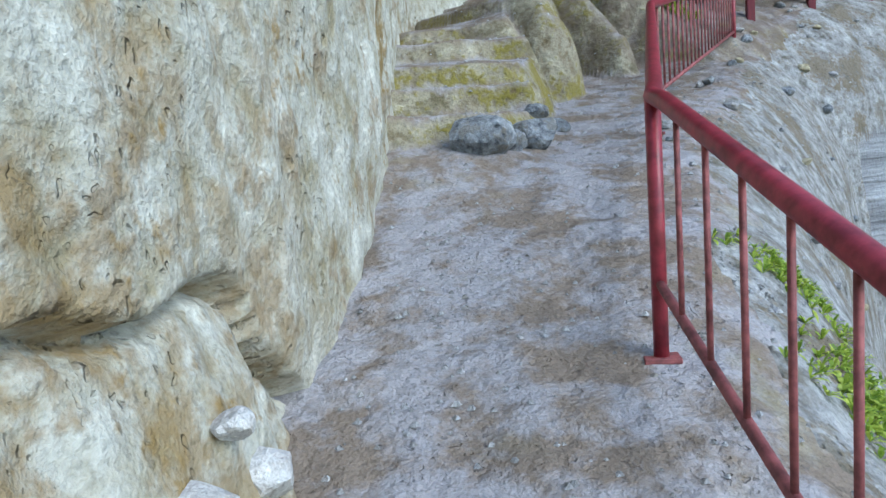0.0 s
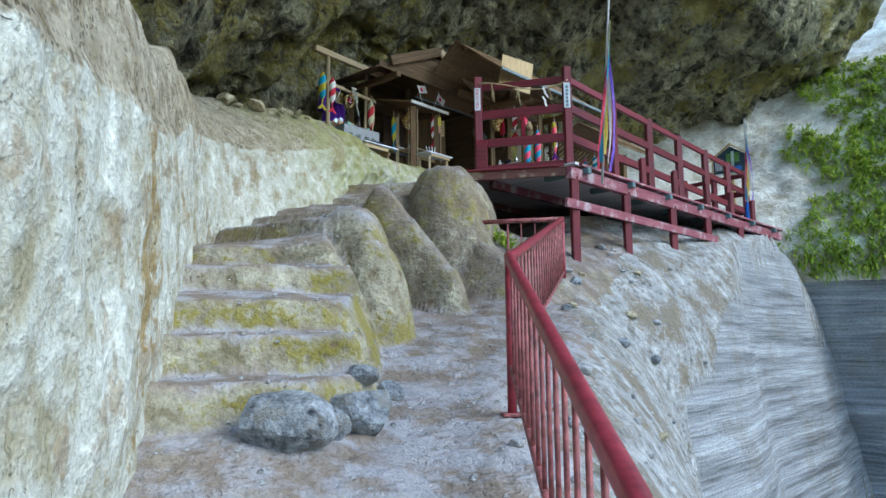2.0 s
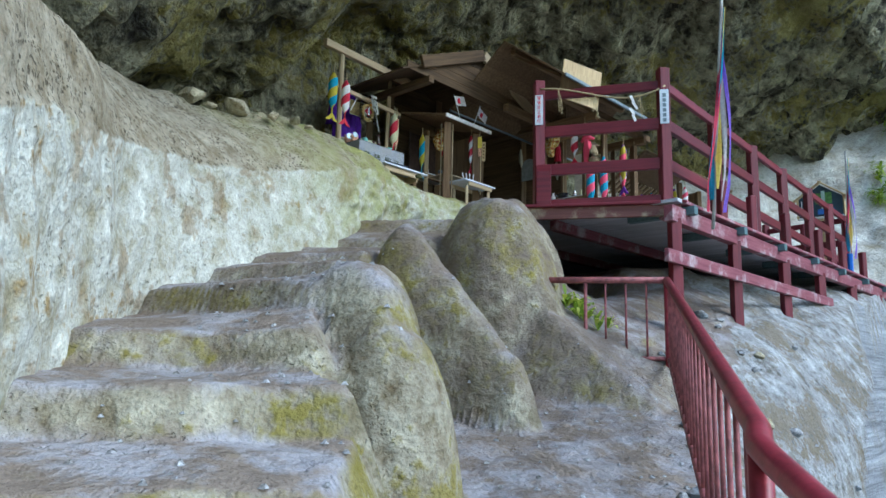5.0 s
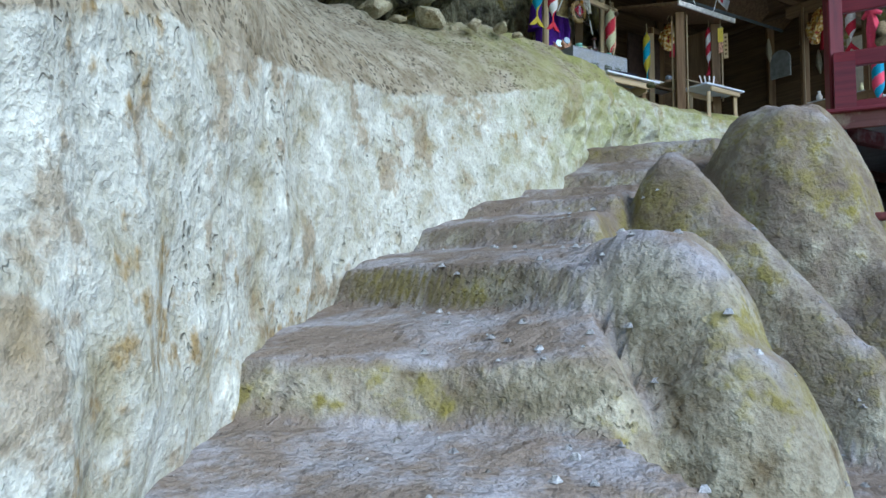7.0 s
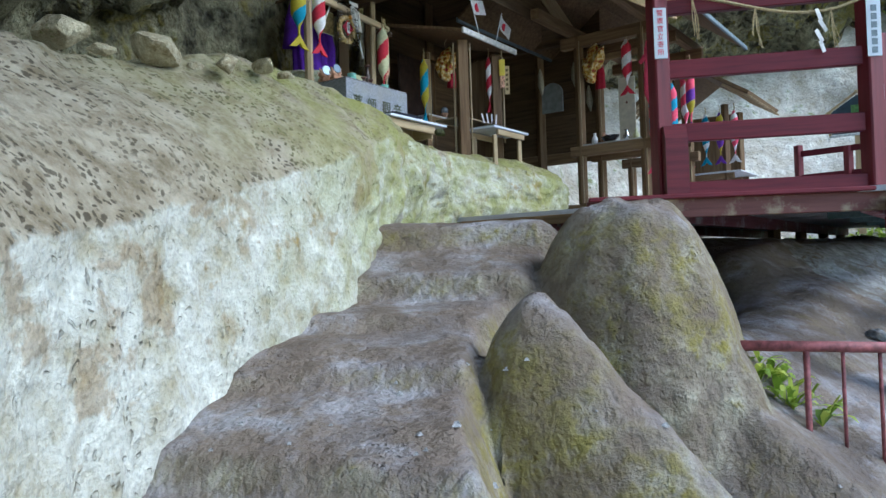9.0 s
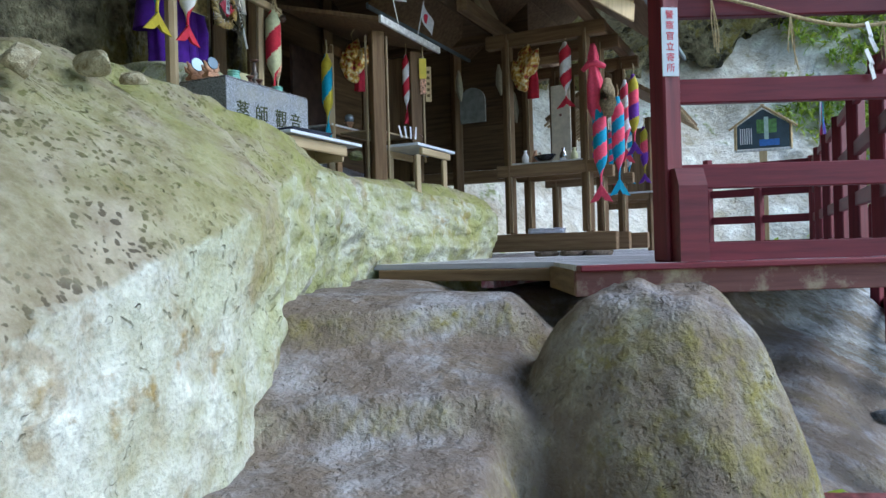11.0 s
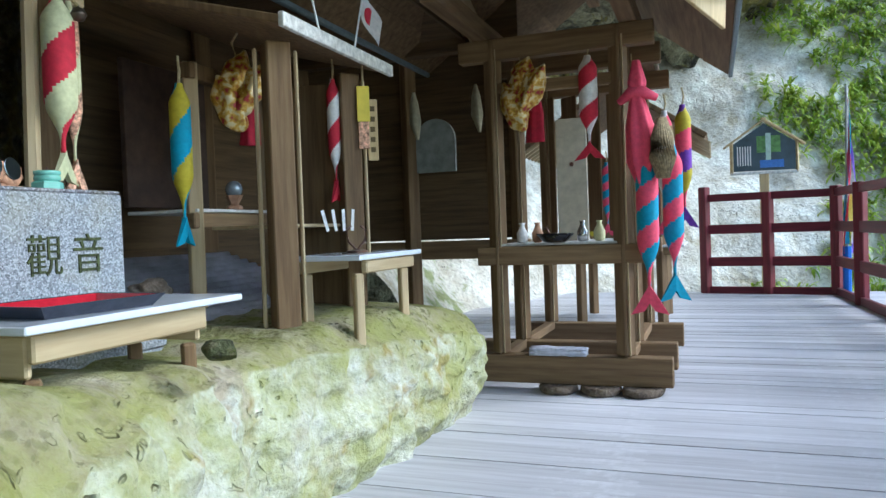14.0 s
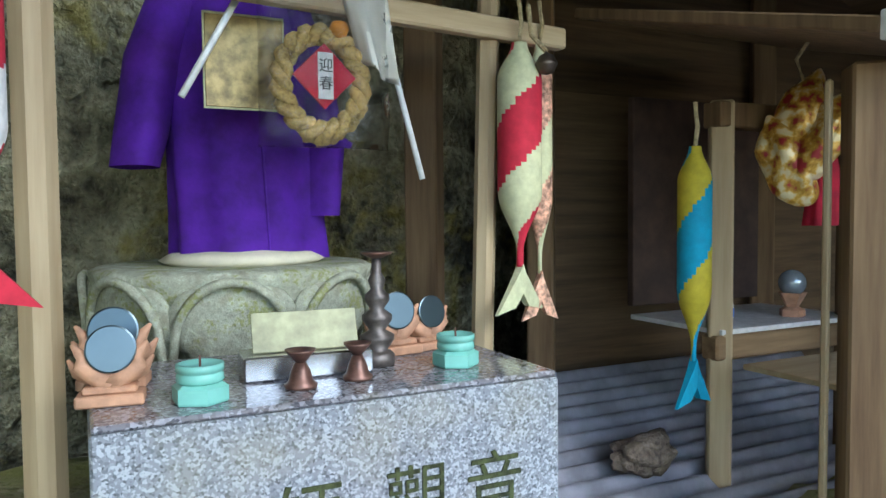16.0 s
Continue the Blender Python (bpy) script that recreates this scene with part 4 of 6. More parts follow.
part("stem", lathe([(0.034, 0), (0.035, 0.02), (0.028, 0.028), (0.02, 0.03), (0.034, 0.05), (0.034, 0.06), (0.016, 0.07), (0.03, 0.09), (0.03, 0.10), (0.014, 0.112), (0.025, 0.13), (0.025, 0.14), (0.012, 0.152), (0.018, 0.17), (0.01, 0.185), (0.009, 0.215), (0, 0.216)], 20), plain("dark_bronze", (0.13, 0.11, 0.10), 0.45, 0.6, 0.4, 30), tall, smooth=True)
part("dish", lathe([(0.01, 0.213), (0.03, 0.222), (0.033, 0.226), (0, 0.222)], 20), m_bronze, tall, smooth=True)


def mirror_stand(at, turn, size, twin=False):
    th = thing("mirror_stand", at, turn, "carved cedar cloud stand holding a round metal mirror", "mirror", "mirrors on the altar")
    k = size
    part("foot", cube((-0.06 * k, -0.035 * k, 0), (0.06 * k, 0.035 * k, 0.022 * k), 0.003), m_carved, th)
    part("step", cube((-0.048 * k, -0.026 * k, 0.0225 * k), (0.048 * k, 0.026 * k, 0.036 * k), 0.003), m_carved, th)
    bm = bmesh.new()
    for sgn in (-1, 1):
        rod([(0, 0, 0.036 * k), (sgn * 0.025 * k, 0, 0.055 * k), (sgn * 0.052 * k, 0, 0.075 * k), (sgn * 0.046 * k, 0, 0.09 * k), (sgn * 0.066 * k, 0, 0.115 * k)], 0.01, 7, bm, True, [0.026 * k, 0.022 * k, 0.018 * k, 0.014 * k, 0.003])
        rod([(sgn * 0.02 * k, 0.01, 0.04 * k), (sgn * 0.06 * k, 0.012, 0.06 * k), (sgn * 0.075 * k, 0.012, 0.085 * k)], 0.01, 6, bm, True, [0.016 * k, 0.012 * k, 0.003])
    part("cloud", bm, m_carved, th, smooth=True)
    disc = lathe([(0.042 * k, -0.003), (0.045 * k, -0.002), (0.045 * k, 0.002), (0.042 * k, 0.003)], 28)
    part("disc", moved(disc, pose(0.002, -0.012 * k, 0.105 * k, 80)), m_mirror, th, "dull round metal mirror")
    return th


mirror_stand(uv(0.035, 0.14, TOP), TURN_U - 8, 0.85), mirror_stand(uv(0.045, 0.27, TOP), TURN_U - 14, 0.95)
mirror_stand(uv(0.60, 0.31, TOP), TURN_U + 6, 0.9), mirror_stand(uv(0.69, 0.33, TOP), TURN_U + 12, 0.8)
bx = thing("display_box", uv(0.375, 0.205, TOP), TURN_U - 4, "shiny tin box with a propped card on its lid", "box")
part("box", cube((-0.12, -0.04, 0), (0.12, 0.06, 0.045), 0.003), m_tin, bx)
part("card", moved(cube((-0.10, -0.003, 0), (0.10, 0.003, 0.075), 0.001), pose(0, -0.005, 0.046, -18)), plain("picture_card", (0.34, 0.33, 0.18), 0.45, 0.0, 0.5, 9), bx)

# ---- offering tables ----
# slab colour lightened to carry some of its bright reflection
m_slab = plain("pale_slab", (0.64, 0.68, 0.76), 0.12, 0, 0.08, 8)
offer = thing("offering_table", uv(0.13, -0.36, LEDGE - 0.02), TURN_U, "low offering table with pale blue slab on a fresh timber frame", "table")
part("slab", cube((0, 0, 0.228), (0.79, 0.34, 0.248), 0.003), m_slab, offer)
o = offer.matrix_basis
piece("front_board", o @ Vector((0.05, 0.05,  0.19)), o @ Vector((0.66, 0.05,  0.19)), 0.025, 0.07, m_palebeam, offer)
piece("back_board", o @ Vector((0.05, 0.30, 0.17)), o @ Vector((0.66, 0.30, 0.17)), 0.025, 0.11, m_palebeam, offer)
for x in (0.06, 0.65):
    piece("end_board", o @ Vector((x, 0.063, 0.17)), o @ Vector((x, 0.287, 0.17)), 0.02, 0.10, m_palebeam, offer)
for x in (0.08, 0.62):
    for y in (0.08, 0.28):
        piece("foot", o @ Vector((x, y, -0.02)), o @ Vector((x, y, 0.115)), 0.04, 0.04, m_beam, offer)
tray = thing("tray", uv(0.42, -0.19, LEDGE + 0.229), TURN_U - 6, "black lacquer tray with a bright red inside", "tray")


def dish_rings(sizes):
    bm = bmesh.new()
    rings = [[bm.verts.new(Vector((sx * a, sy * b, z))) for sx, sy in ((-1, -1), (1, -1), (1, 1), (-1, 1))] for a, b, z in sizes]
    for p, q in zip(rings, rings[1:]):
        for k in range(4):
            bm.faces.new((p[k], p[(k + 1) % 4], q[(k + 1) % 4], q[k]))
    bm.faces.new(rings[0][::-1]), bm.faces.new(rings[-1])
    return bm


part("dish", dish_rings([(0.16, 0.11, 0.0), (0.185, 0.135, 0.032), (0.18, 0.13, 0.032), (0.155, 0.105, 0.004)]), plain("black_lacquer", (0.03, 0.033, 0.05), 0.25), tray)
part("lining", dish_rings([(0.154, 0.104, 0.0045), (0.176, 0.126, 0.0305), (0.172, 0.122, 0.0305), (0.150, 0.100, 0.007)]), plain("red_lacquer", (0.42, 0.015, 0.03), 0.2), tray, "bright red lacquer inside")
tiles = thing("stacked_slabs", uv(0.86, 0.02, LEDGE - 0.01), TURN_U, "three rough grey stone slabs stacked beside the altar", "stone slab")
for k in range(3):
    part("slab", cube((0.0 + 0.01 * k, 0.0, 0.05 * k), (0.17 - 0.015 * k, 0.16, 0.05 * k + 0.046), 0.006), m_granite, tiles)

# ---- corrugated sheet, log ----
cs = thing("corrugated_sheet", uv(0.92, 0.22, LEDGE + 0.06), TURN_U, "grey corrugated sheet lying aslant on the ledge", "sheet")
bm = bmesh.new()
nx, ny = 12, 130
grid = [[bm.verts.new(Vector((0.02 + 1.65 * i / nx, 0.70 * j / ny, 0.014 * math.sin(j / ny * 0.70 / 0.06 * math.tau) + 0.26 * j / ny))) for i in range(nx + 1)] for j in range(ny + 1)]
for j in range(ny):
    for i in range(nx):
        bm.faces.new((grid[j][i], grid[j][i + 1], grid[j + 1][i + 1], grid[j + 1][i]))
bmesh.ops.solidify(bm, geom=bm.faces[:], thickness=0.002)
part("sheet", bm, plain("grey_pvc", (0.42, 0.42, 0.48), 0.35, 0.1, 0.3, 5), cs, smooth=True)
m_bark = rock("bark", (0.22, 0.17, 0.13), (0.07, 0.05, 0.04), (0.1, 0.09, 0.04), 0.65, 0.8, 6, 0.5, relief=0.02)
lg = thing("driftwood_lump", uv(1.40, 0.42, LEDGE + 0.145), 50, "dark knotted lump of old wood on the corrugated sheet", "wood")
bm = bmesh.new()
bmesh.ops.create_icosphere(bm, subdivisions=4, radius=1)
for v in bm.verts:
    k = 1 + 0.35 * fbm(v.co.x, v.co.y, v.co.z, 1.6)
    v.co = Vector((v.co.x * 0.11 * k, v.co.y * 0.06 * k, 0.048 + v.co.z * 0.055 * k))
part("lump", bm, m_bark, lg, smooth=True)

# ---- roofed altar with its small shrine ----
frame2 = thing("roofed_altar", uv(1.49, -0.15, LEDGE - 0.06), TURN_U, "old timber altar frame with a thin pale-edged roof board", "altar")
f2 = frame2.matrix_basis
for x, y in ((0.02, 0), (0.68, 0.02), (0.12, 0.50), (0.68, 0.50)):
    piece("post", f2 @ Vector((x, y, 0)), f2 @ Vector((x, y, 1.235)), 0.055 if y > 0.3 else 0.09, 0.065 if y > 0.3 else 0.10, m_palebeam if x == 0.12 else m_beam, frame2)
for x, y, low in ((-0.033, 0.063, 0.10), (0.073, -0.058, 0.0), (0.733, -0.04, 0.3)):
    piece("fresh_strip", f2 @ Vector((x, y, low)), f2 @ Vector((x, y, 1.21)), 0.022, 0.016, m_palebeam, frame2)
m_edge = plain("flaking_white", (0.56, 0.55, 0.52), 0.7, 0, 0.3, 30, 0.003)
part("roof_board", moved(cube((-0.18, 0, 0), (0.83, 0.95, 0.03), 0.004), pose(0, -0.14, 1.25, 15)), m_wood, frame2)
part("roof_edge", cube((-0.18, -0.165, 1.235), (0.83, -0.141, 1.29), 0.003), m_edge, frame2, "flaking white roof edge strip")
for z in (0.545,):
    piece("shelf_beam", f2 @ Vector((0.08, 0.50, z)), f2 @ Vector((0.70, 0.50, z)), 0.06, 0.07, m_beam, frame2)
part("shelf", cube((0.10, 0.47, 0.582), (0.70, 0.85, 0.597), 0.002), plain("white_shelf", (0.62, 0.60, 0.58), 0.5), frame2, "white cloth-covered shelf")
# inner wall: one very dark brown board
part("inner_wall", cube((0.12, 0.86, 0.62), (0.70, 0.89, 1.30), 0.003), plain("dark_board", (0.05, 0.028, 0.02), 0.8, 0, 0.3, 12), frame2)
part("lintel", cube((0.08, 0.465, 1.16), (0.70, 0.53, 1.23), 0.004), m_wood, frame2)
part("side_shelf", cube((0.10, 0.06, 0.50), (0.64, 0.40, 0.515), 0.002), m_palebeam, frame2)
part("lower_panel", cube((0.66, 0.07, 0.05), (0.70, 0.46, 1.2), 0.003), m_wood, frame2, "dark board side panel")
tb = thing("offering_table", uv(1.585, -0.45, LEDGE + 0.02), TURN_U, "pale blue slab table on short timber legs", "table")
part("slab", cube((0, 0, 0.275), (0.68, 0.35, 0.297), 0.003), m_slab, tb)
o = tb.matrix_basis
for y in (0.03, 0.33):
    piece("rail", o @ Vector((0.10, y, 0.245)), o @ Vector((0.62, y, 0.245)), 0.03, 0.055, m_palebeam, tb)
for x in (0.10, 0.58):
    for y in (0.06, 0.30):
        piece("leg", o @ Vector((x, y, -0.12)), o @ Vector((x, y, 0.217)), 0.04, 0.04, m_palebeam, tb)
m_gold, ng, bg = shader("gold_brocade")
ng.links.new(ramp(ng, noise_tex(ng, 30, 3, 0.5), [(0.36, (0.30, 0.02, 0.03)), (0.42, (0.34, 0.17, 0.02)), (0.52, (0.62, 0.38, 0.06)), (0.60, (0.70, 0.60, 0.36))]), bg.inputs["Base Color"])
bg.inputs["Roughness"].default_value, bg.inputs["Metallic"].default_value = 0.38, 0.25
bump(ng, bg, noise_tex(ng, 16, 4), 0.7, 0.012)
m_crim = plain("crimson_cloth", (0.36, 0.008, 0.03), 0.8, 0, 0.25, 20)


def bundle(at, turn, k, label, gold=m_gold):
    """Folded brocade with a knotted tail, hung up."""
    th = thing("brocade_bundle", at, turn, label, "ornament", "hanging brocade")
    for n_, (cx, cz, rx, rz, tilt) in enumerate(((0.0, -0.11, 0.062, 0.115, 14), (-0.035, -0.21, 0.055, 0.11, -22), (0.045, -0.15, 0.05, 0.12, 30))):
        bm = bmesh.new()
        lobe = bmesh.ops.create_icosphere(bm, subdivisions=4, radius=1)["verts"]
        m = pose(cx, -0.015 * n_, cz, 0, tilt)
        for v in lobe:
            p = Vector(v.co) * 1.5 + Vector(at) + Vector((n_ * 5, 0, 0))
            w = 1 + 0.42 * noise.noise(p) + 0.16 * (1 - abs(noise.noise(p * 2.4))) - 0.1
            pinch = 1 - 0.6 * sstep(0.35, 1.0, v.co.z)
            v.co = m @ Vector((v.co.x * rx * w * pinch, v.co.y * 0.042 * w * pinch, v.co.z * rz * (0.9 + 0.2 * w))) * k
        part("fold", bm, gold, th, smooth=True)
    part("red_tail", drape([(-0.14 * k, (0.05 * k, 0.03), 0.02 * k, 0.015), (-0.24 * k, (0.055 * k, 0.035), 0.032 * k, 0.02), (-0.37 * k, (0.05 * k, 0.035), 0.038 * k, 0.02)], 20, 5, 0.4), m_crim, th, smooth=True)
    part("loop", rod([(0, 0, -0.02 * k), (-0.02, 0, 0.04), (0.01, 0, 0.09)], 0.006, 6), m_cord, th)


bundle(uv(1.78, 0.22, 6.42), TURN_U - 45, 1.12, "gold brocade bundle with crimson tail hanging in the small shrine")
ball = thing("glass_ball", uv(2.0, 0.42, LEDGE + 0.537), 0, "clear ball on a small carved wooden claw stand", "ball")
part("stand", lathe([(0.04, 0), (0.04, 0.02), (0.02, 0.03), (0.045, 0.075), (0.03, 0.07), (0, 0.06)], 5), m_carved, ball)
bm = bmesh.new()
bmesh.ops.create_uvsphere(bm, u_segments=20, v_segments=12, radius=0.042)
part("sphere", moved(bm, pose(0, 0, 0.105)), plain("ball_glass", (0.30, 0.33, 0.36), 0.08, 0.4), ball, smooth=True)
st = thing("sake_jar", uv(1.70, 0.42, LEDGE + 0.537), 0, "small white porcelain jar with red and blue bands", "jar")
part("jar", lathe([(0.02, 0), (0.028, 0.01), (0.03, 0.05), (0.024, 0.08), (0.01, 0.10), (0.014, 0.125), (0, 0.126)], 16), c_white, st, smooth=True)
part("band", lathe([(0.0305, 0.02), (0.031, 0.021), (0.031, 0.045), (0.0305, 0.046)], 16), c_blue, st)
streamer(uv(2.12, -0.08, 6.33), 0.60, 0.032, [c_white, c_red], c_red, "white and red cloth fish hanging inside the roofed altar", TURN_U)
tg = thing("yellow_lantern", uv(2.16, -0.22, 6.29), TURN_U - 60, "yellow paper tag over a pale brocade strip", "tag")
part("tag", cube((-0.03, -0.004, -0.17), (0.03, 0.004, 0), 0.002), plain("yellow_paper", (0.78, 0.62, 0.08), 0.5, 0, 0.1, 10), tg)
part("strip", cube((-0.025, 0.006, -0.30), (0.025, 0.012, -0.08), 0.002), c_brocade, tg)
part("loop", rod([(0, 0, 0), (0, 0, 0.10)], 0.006, 6), m_cord, tg)
pl = thing("wooden_plaque", uv(2.255, -0.22, 6.24), TURN_U - 55, "narrow yellow wooden name plaque on the post", "plaque")
part("board", cube((-0.026, -0.008, -0.30), (0.026, 0.008, 0), 0.003), m_newwood, pl)
for k in range(5):
    part("mark", cube((-0.012, -0.0105, -0.06 - 0.05 * k), (0.012, -0.0085, -0.035 - 0.05 * k), 0), plain("plaque_ink", (0.12, 0.08, 0.03), 0.7), pl)
ca = thing("incense_holder", uv(1.95, -0.26, LEDGE + 0.318), 20, "small black iron holder with curled arms", "holder")
part("base", lathe([(0.05, 0), (0.05, 0.008), (0.02, 0.012), (0, 0.012)], 16), m_bronze, ca)
for sgn in (-1, 1):
    part("arm", rod([(0, 0, 0.01), (sgn * 0.05, 0, 0.05), (sgn * 0.06, 0, 0.10), (sgn * 0.03, 0, 0.12)], 0.005, 6), m_bronze, ca, smooth=True)
for k in range(4):
    part("paper_strip", moved(cube((-0.009, -0.001, 0), (0.009, 0.001, 0.10), 0), pose(-0.08 + 0.05 * k, 0.10, 0.10, 0, -18 + 8 * k)), c_white, ca)
# two small paper flags on the roof edge
for u, t in ((1.52, -24), (2.05, 22)):
    fl = thing("paper_flag", uv(u + (0.10 if t < 0 else -0.12), -0.295, LEDGE + 1.22), TURN_U, "small white paper flag with a red disc on a stick", "flag", "paper flags on the roof edge")
    m = pose(0, 0, 0, 0, t)
    part("stick", rod([m @ Vector((0, 0, 0)), m @ Vector((0, 0, 0.36))], 0.005, 6), m_rodw, fl)
    sheet = bmesh.new()
    bmesh.ops.create_grid(sheet, x_segments=10, y_segments=6, size=0.5)
    for v in sheet.verts:
        x, y = v.co.x + 0.5, v.co.y
        v.co = Vector(((1 if t < 0 else 1) * 0.20 * x, 0.012 * math.sin(5 * x), 0.28 + 0.14 * y - 0.05 * x))
    bmesh.ops.solidify(sheet, geom=sheet.faces[:], thickness=0.001)
    part("sheet", moved(sheet, m), c_white, fl)
    part("disc", moved(lathe([(0.042, -0.004), (0.042, 0.004)], 20), m @ pose(0.10, 0.008, 0.255, 90)), c_red, fl)

# ---- the tall shrine and the board wall beside it ----
shrine = thing("gabled_shrine", sw(2.17, -2.74, DECK), TURN_S, "old brown timber shrine with gabled board roof standing on stones", "shrine")
sm = shrine.matrix_basis


def ins(x, y, z):
    return sm @ Vector((x, 0.95 * y, z))


for x in (0.0, 0.55, 1.5):
    piece("base_beam", ins(x, -0.68, 0.135), ins(x, 0.70, 0.135), 0.11, 0.17, m_beam, shrine)
for y in (-0.40, 0.40):
    piece("side_sill", ins(0.06, y, 0.20), ins(1.45, y, 0.20), 0.07, 0.06, m_beam, shrine)
    for x in (0.0, 0.55, 1.5):
        piece("post", ins(x, y, 0.225), ins(x, y, 2.16), 0.085, 0.085, m_beam, shrine, bev=0.008)
        piece("fresh_edge", ins(x - 0.044, y - 0.03, 0.23), ins(x - 0.044, y - 0.03, 2.1), 0.012, 0.006, m_palebeam, shrine, bev=0.001)
for x in (0.0, 0.55, 1.5):
    piece("shelf_beam", ins(x, -0.53, 0.83), ins(x, 0.53, 0.83), 0.10, 0.115, m_beam, shrine)
    piece("head_beam", ins(x, -0.62, 2.10), ins(x, 0.62, 2.10), 0.09, 0.13, m_beam, shrine)
piece("curved_tie", ins(0.0, -0.40, 1.86), ins(0.0, 0.40, 1.86), 0.05, 0.07, m_beam, shrine)
for y in (-0.47, 0.47):
    piece("purlin", ins(-0.9, y, 2.22), ins(1.85, y, 2.22), 0.10, 0.11, m_beam, shrine)
piece("ridge_pole", ins(-1.3, 0, 2.86), ins(1.8, 0, 2.86), 0.09, 0.11, m_beam, shrine)
part("floor_shelf", cube((-0.03, -0.36, 0.89), (0.75, 0.36, 0.905), 0.002), plain("white_cover", (0.62, 0.61, 0.60), 0.5), shrine, "white covered shelf")
for k in range(5):
    piece("back_board", ins(1.47, -0.38 + 0.19 * k - 0.0, 0.95), ins(1.47, -0.38 + 0.19 * k, 2.03), 0.012, 0.18, m_beam, shrine, bev=0.002, roll=90)
m_slateedge = plain("slate_edge", (0.16, 0.20, 0.22), 0.5)
for sgn in (-1, 1):
    for k in range(6):
        f = (k + 0.5) / 6
        # left slope in the darker timber, its shade put into the colour
        piece("roof_board", ins(-1.5, sgn * 1.07 * f, 2.93 - 0.78 * f), ins(1.8, sgn * 1.07 * f, 2.93 - 0.78 * f), 0.225, 0.02, m_beam if sgn < 0 else m_wood, shrine, bev=0.002, roll=-sgn * 36)
    piece("eave_edge", ins(-1.5, sgn * 1.09, 2.14), ins(1.8, sgn * 1.09, 2.14), 0.03, 0.05, m_slateedge, shrine, "grey metal eave edge")
for y in (-0.28, -0.02, 0.25):
    st = thing("foundation_stone", ins(-0.02, y - 0.22, 0.0), random.uniform(0, 90), "rounded grey-brown stone under the shrine beam", "stone", "foundation stones")
    bm = bmesh.new()
    bmesh.ops.create_icosphere(bm, subdivisions=3, radius=1)
    for v in bm.verts:
        v.co = Vector((v.co.x * 0.15, v.co.y * 0.12, max(0.0, min(0.053, v.co.z * 0.055 + 0.028)))) * (1 + 0.1 * noise.noise(v.co * 2 + Vector((y * 9, 0, 0))))
        v.co.z = min(v.co.z, 0.049)
    part("stone", bm, m_bark, st, smooth=True)
hall = tagged(new("wall_hall"), "dark old board wall of the hall beside the shrine", "wall", "", "structure")
for k in range(9):
    z = 5.52 + 0.235 * k
    piece("board", sw(2.76, -3.10, z + 0.115), sw(2.76, -5.3, z + 0.115), 0.02, 0.238, m_dimwood, hall, bev=0.002)
    piece("board", uv(1.42, 1.02, z - 0.1), uv(3.75, 1.02, z - 0.1), 0.02, 0.238, m_dimwood, hall, bev=0.002)
piece("sill", sw(2.72, -3.05, 5.44), sw(2.72, -5.3, 5.44), 0.10, 0.13, m_beam, hall)
piece("sill", uv(1.40, 0.98, 5.36), uv(3.75, 0.98, 5.36), 0.08, 0.10, m_beam, hall)
for u in (1.42, 2.5, 3.6):
    piece("stud", uv(u, 0.96, 5.15), uv(u, 0.96, 7.4), 0.09, 0.09, m_beam, hall)
for w in (-3.9, -5.0):
    piece("stud", sw(2.66, w, 4.6), sw(2.66, w, 7.6), 0.09, 0.09, m_beam, hall)
# hall roof with its pale barge board, boards of the underside
roof2 = tagged(new("hall_roof"), "dark gabled hall roof with a pale barge board under the rock", "roof")
for sgn in (-1, 1):
    for k in range(7):
        f = (k + 0.5) / 7
        piece("roof_board", uv(2.0 + sgn * 1.6 * f, -0.35, 7.44 - 0.68 * f), uv(2.0 + sgn * 1.6 * f, 1.3, 7.44 - 0.68 * f), 0.26, 0.022, m_dimwood, roof2, bev=0.002, roll=sgn * 23)
piece("barge_board", uv(2.0, -0.40, 7.48), uv(3.6, -0.40, 6.80), 0.05, 0.17, m_palebeam, roof2, "pale greenish barge board")
# left half of the barge, its shade given by the dark timber colour
piece("barge_board", uv(2.0, -0.40, 7.48), uv(0.7, -0.40, 6.93), 0.05, 0.17, m_dimwood, roof2)
# gable boards coloured dark for the shade under the rock
for k in range(5):
    z, half = 6.80 + 0.12 * k, 1.5 * (1 - 0.19 * k)
    piece("gable_board", uv(2.0 - half, -0.32, z + 0.06), uv(2.0 + half, -0.32, z + 0.06), 0.02, 0.118, m_dimwood, roof2, bev=0.002)
for u in (0.95, 3.5):
    piece("post", uv(u, 0.9, 5.1), uv(u, 0.9, 6.75), 0.10, 0.10, m_beam, roof2)
    piece("plate", uv(u, -0.35, 6.78), uv(u, 1.2, 6.78), 0.10, 0.10, m_dimwood, roof2)
yb = tagged(new("board_panel"), "yellow weathered board panel leaning above the shrine roof", "panel")
a, b = Vector((4.12, 13.40, 6.66)), Vector((4.74, 13.60, 6.58))
for k in range(4):
    f = Vector((0.03, 0.035, 0.155)) * k
    piece("board", a + f, b + f, 0.02, 0.152, m_newwood, yb, bev=0.003)
for f, end in ((0.2, sw(0.95, -2.80, 7.40)), (0.85, sw(1.3, -2.27, 6.80))):
    p = a.lerp(b, f) + Vector((0.06, 0.07, 0.25))
    piece("batten", p, end, 0.04, 0.04, m_beam, yb)

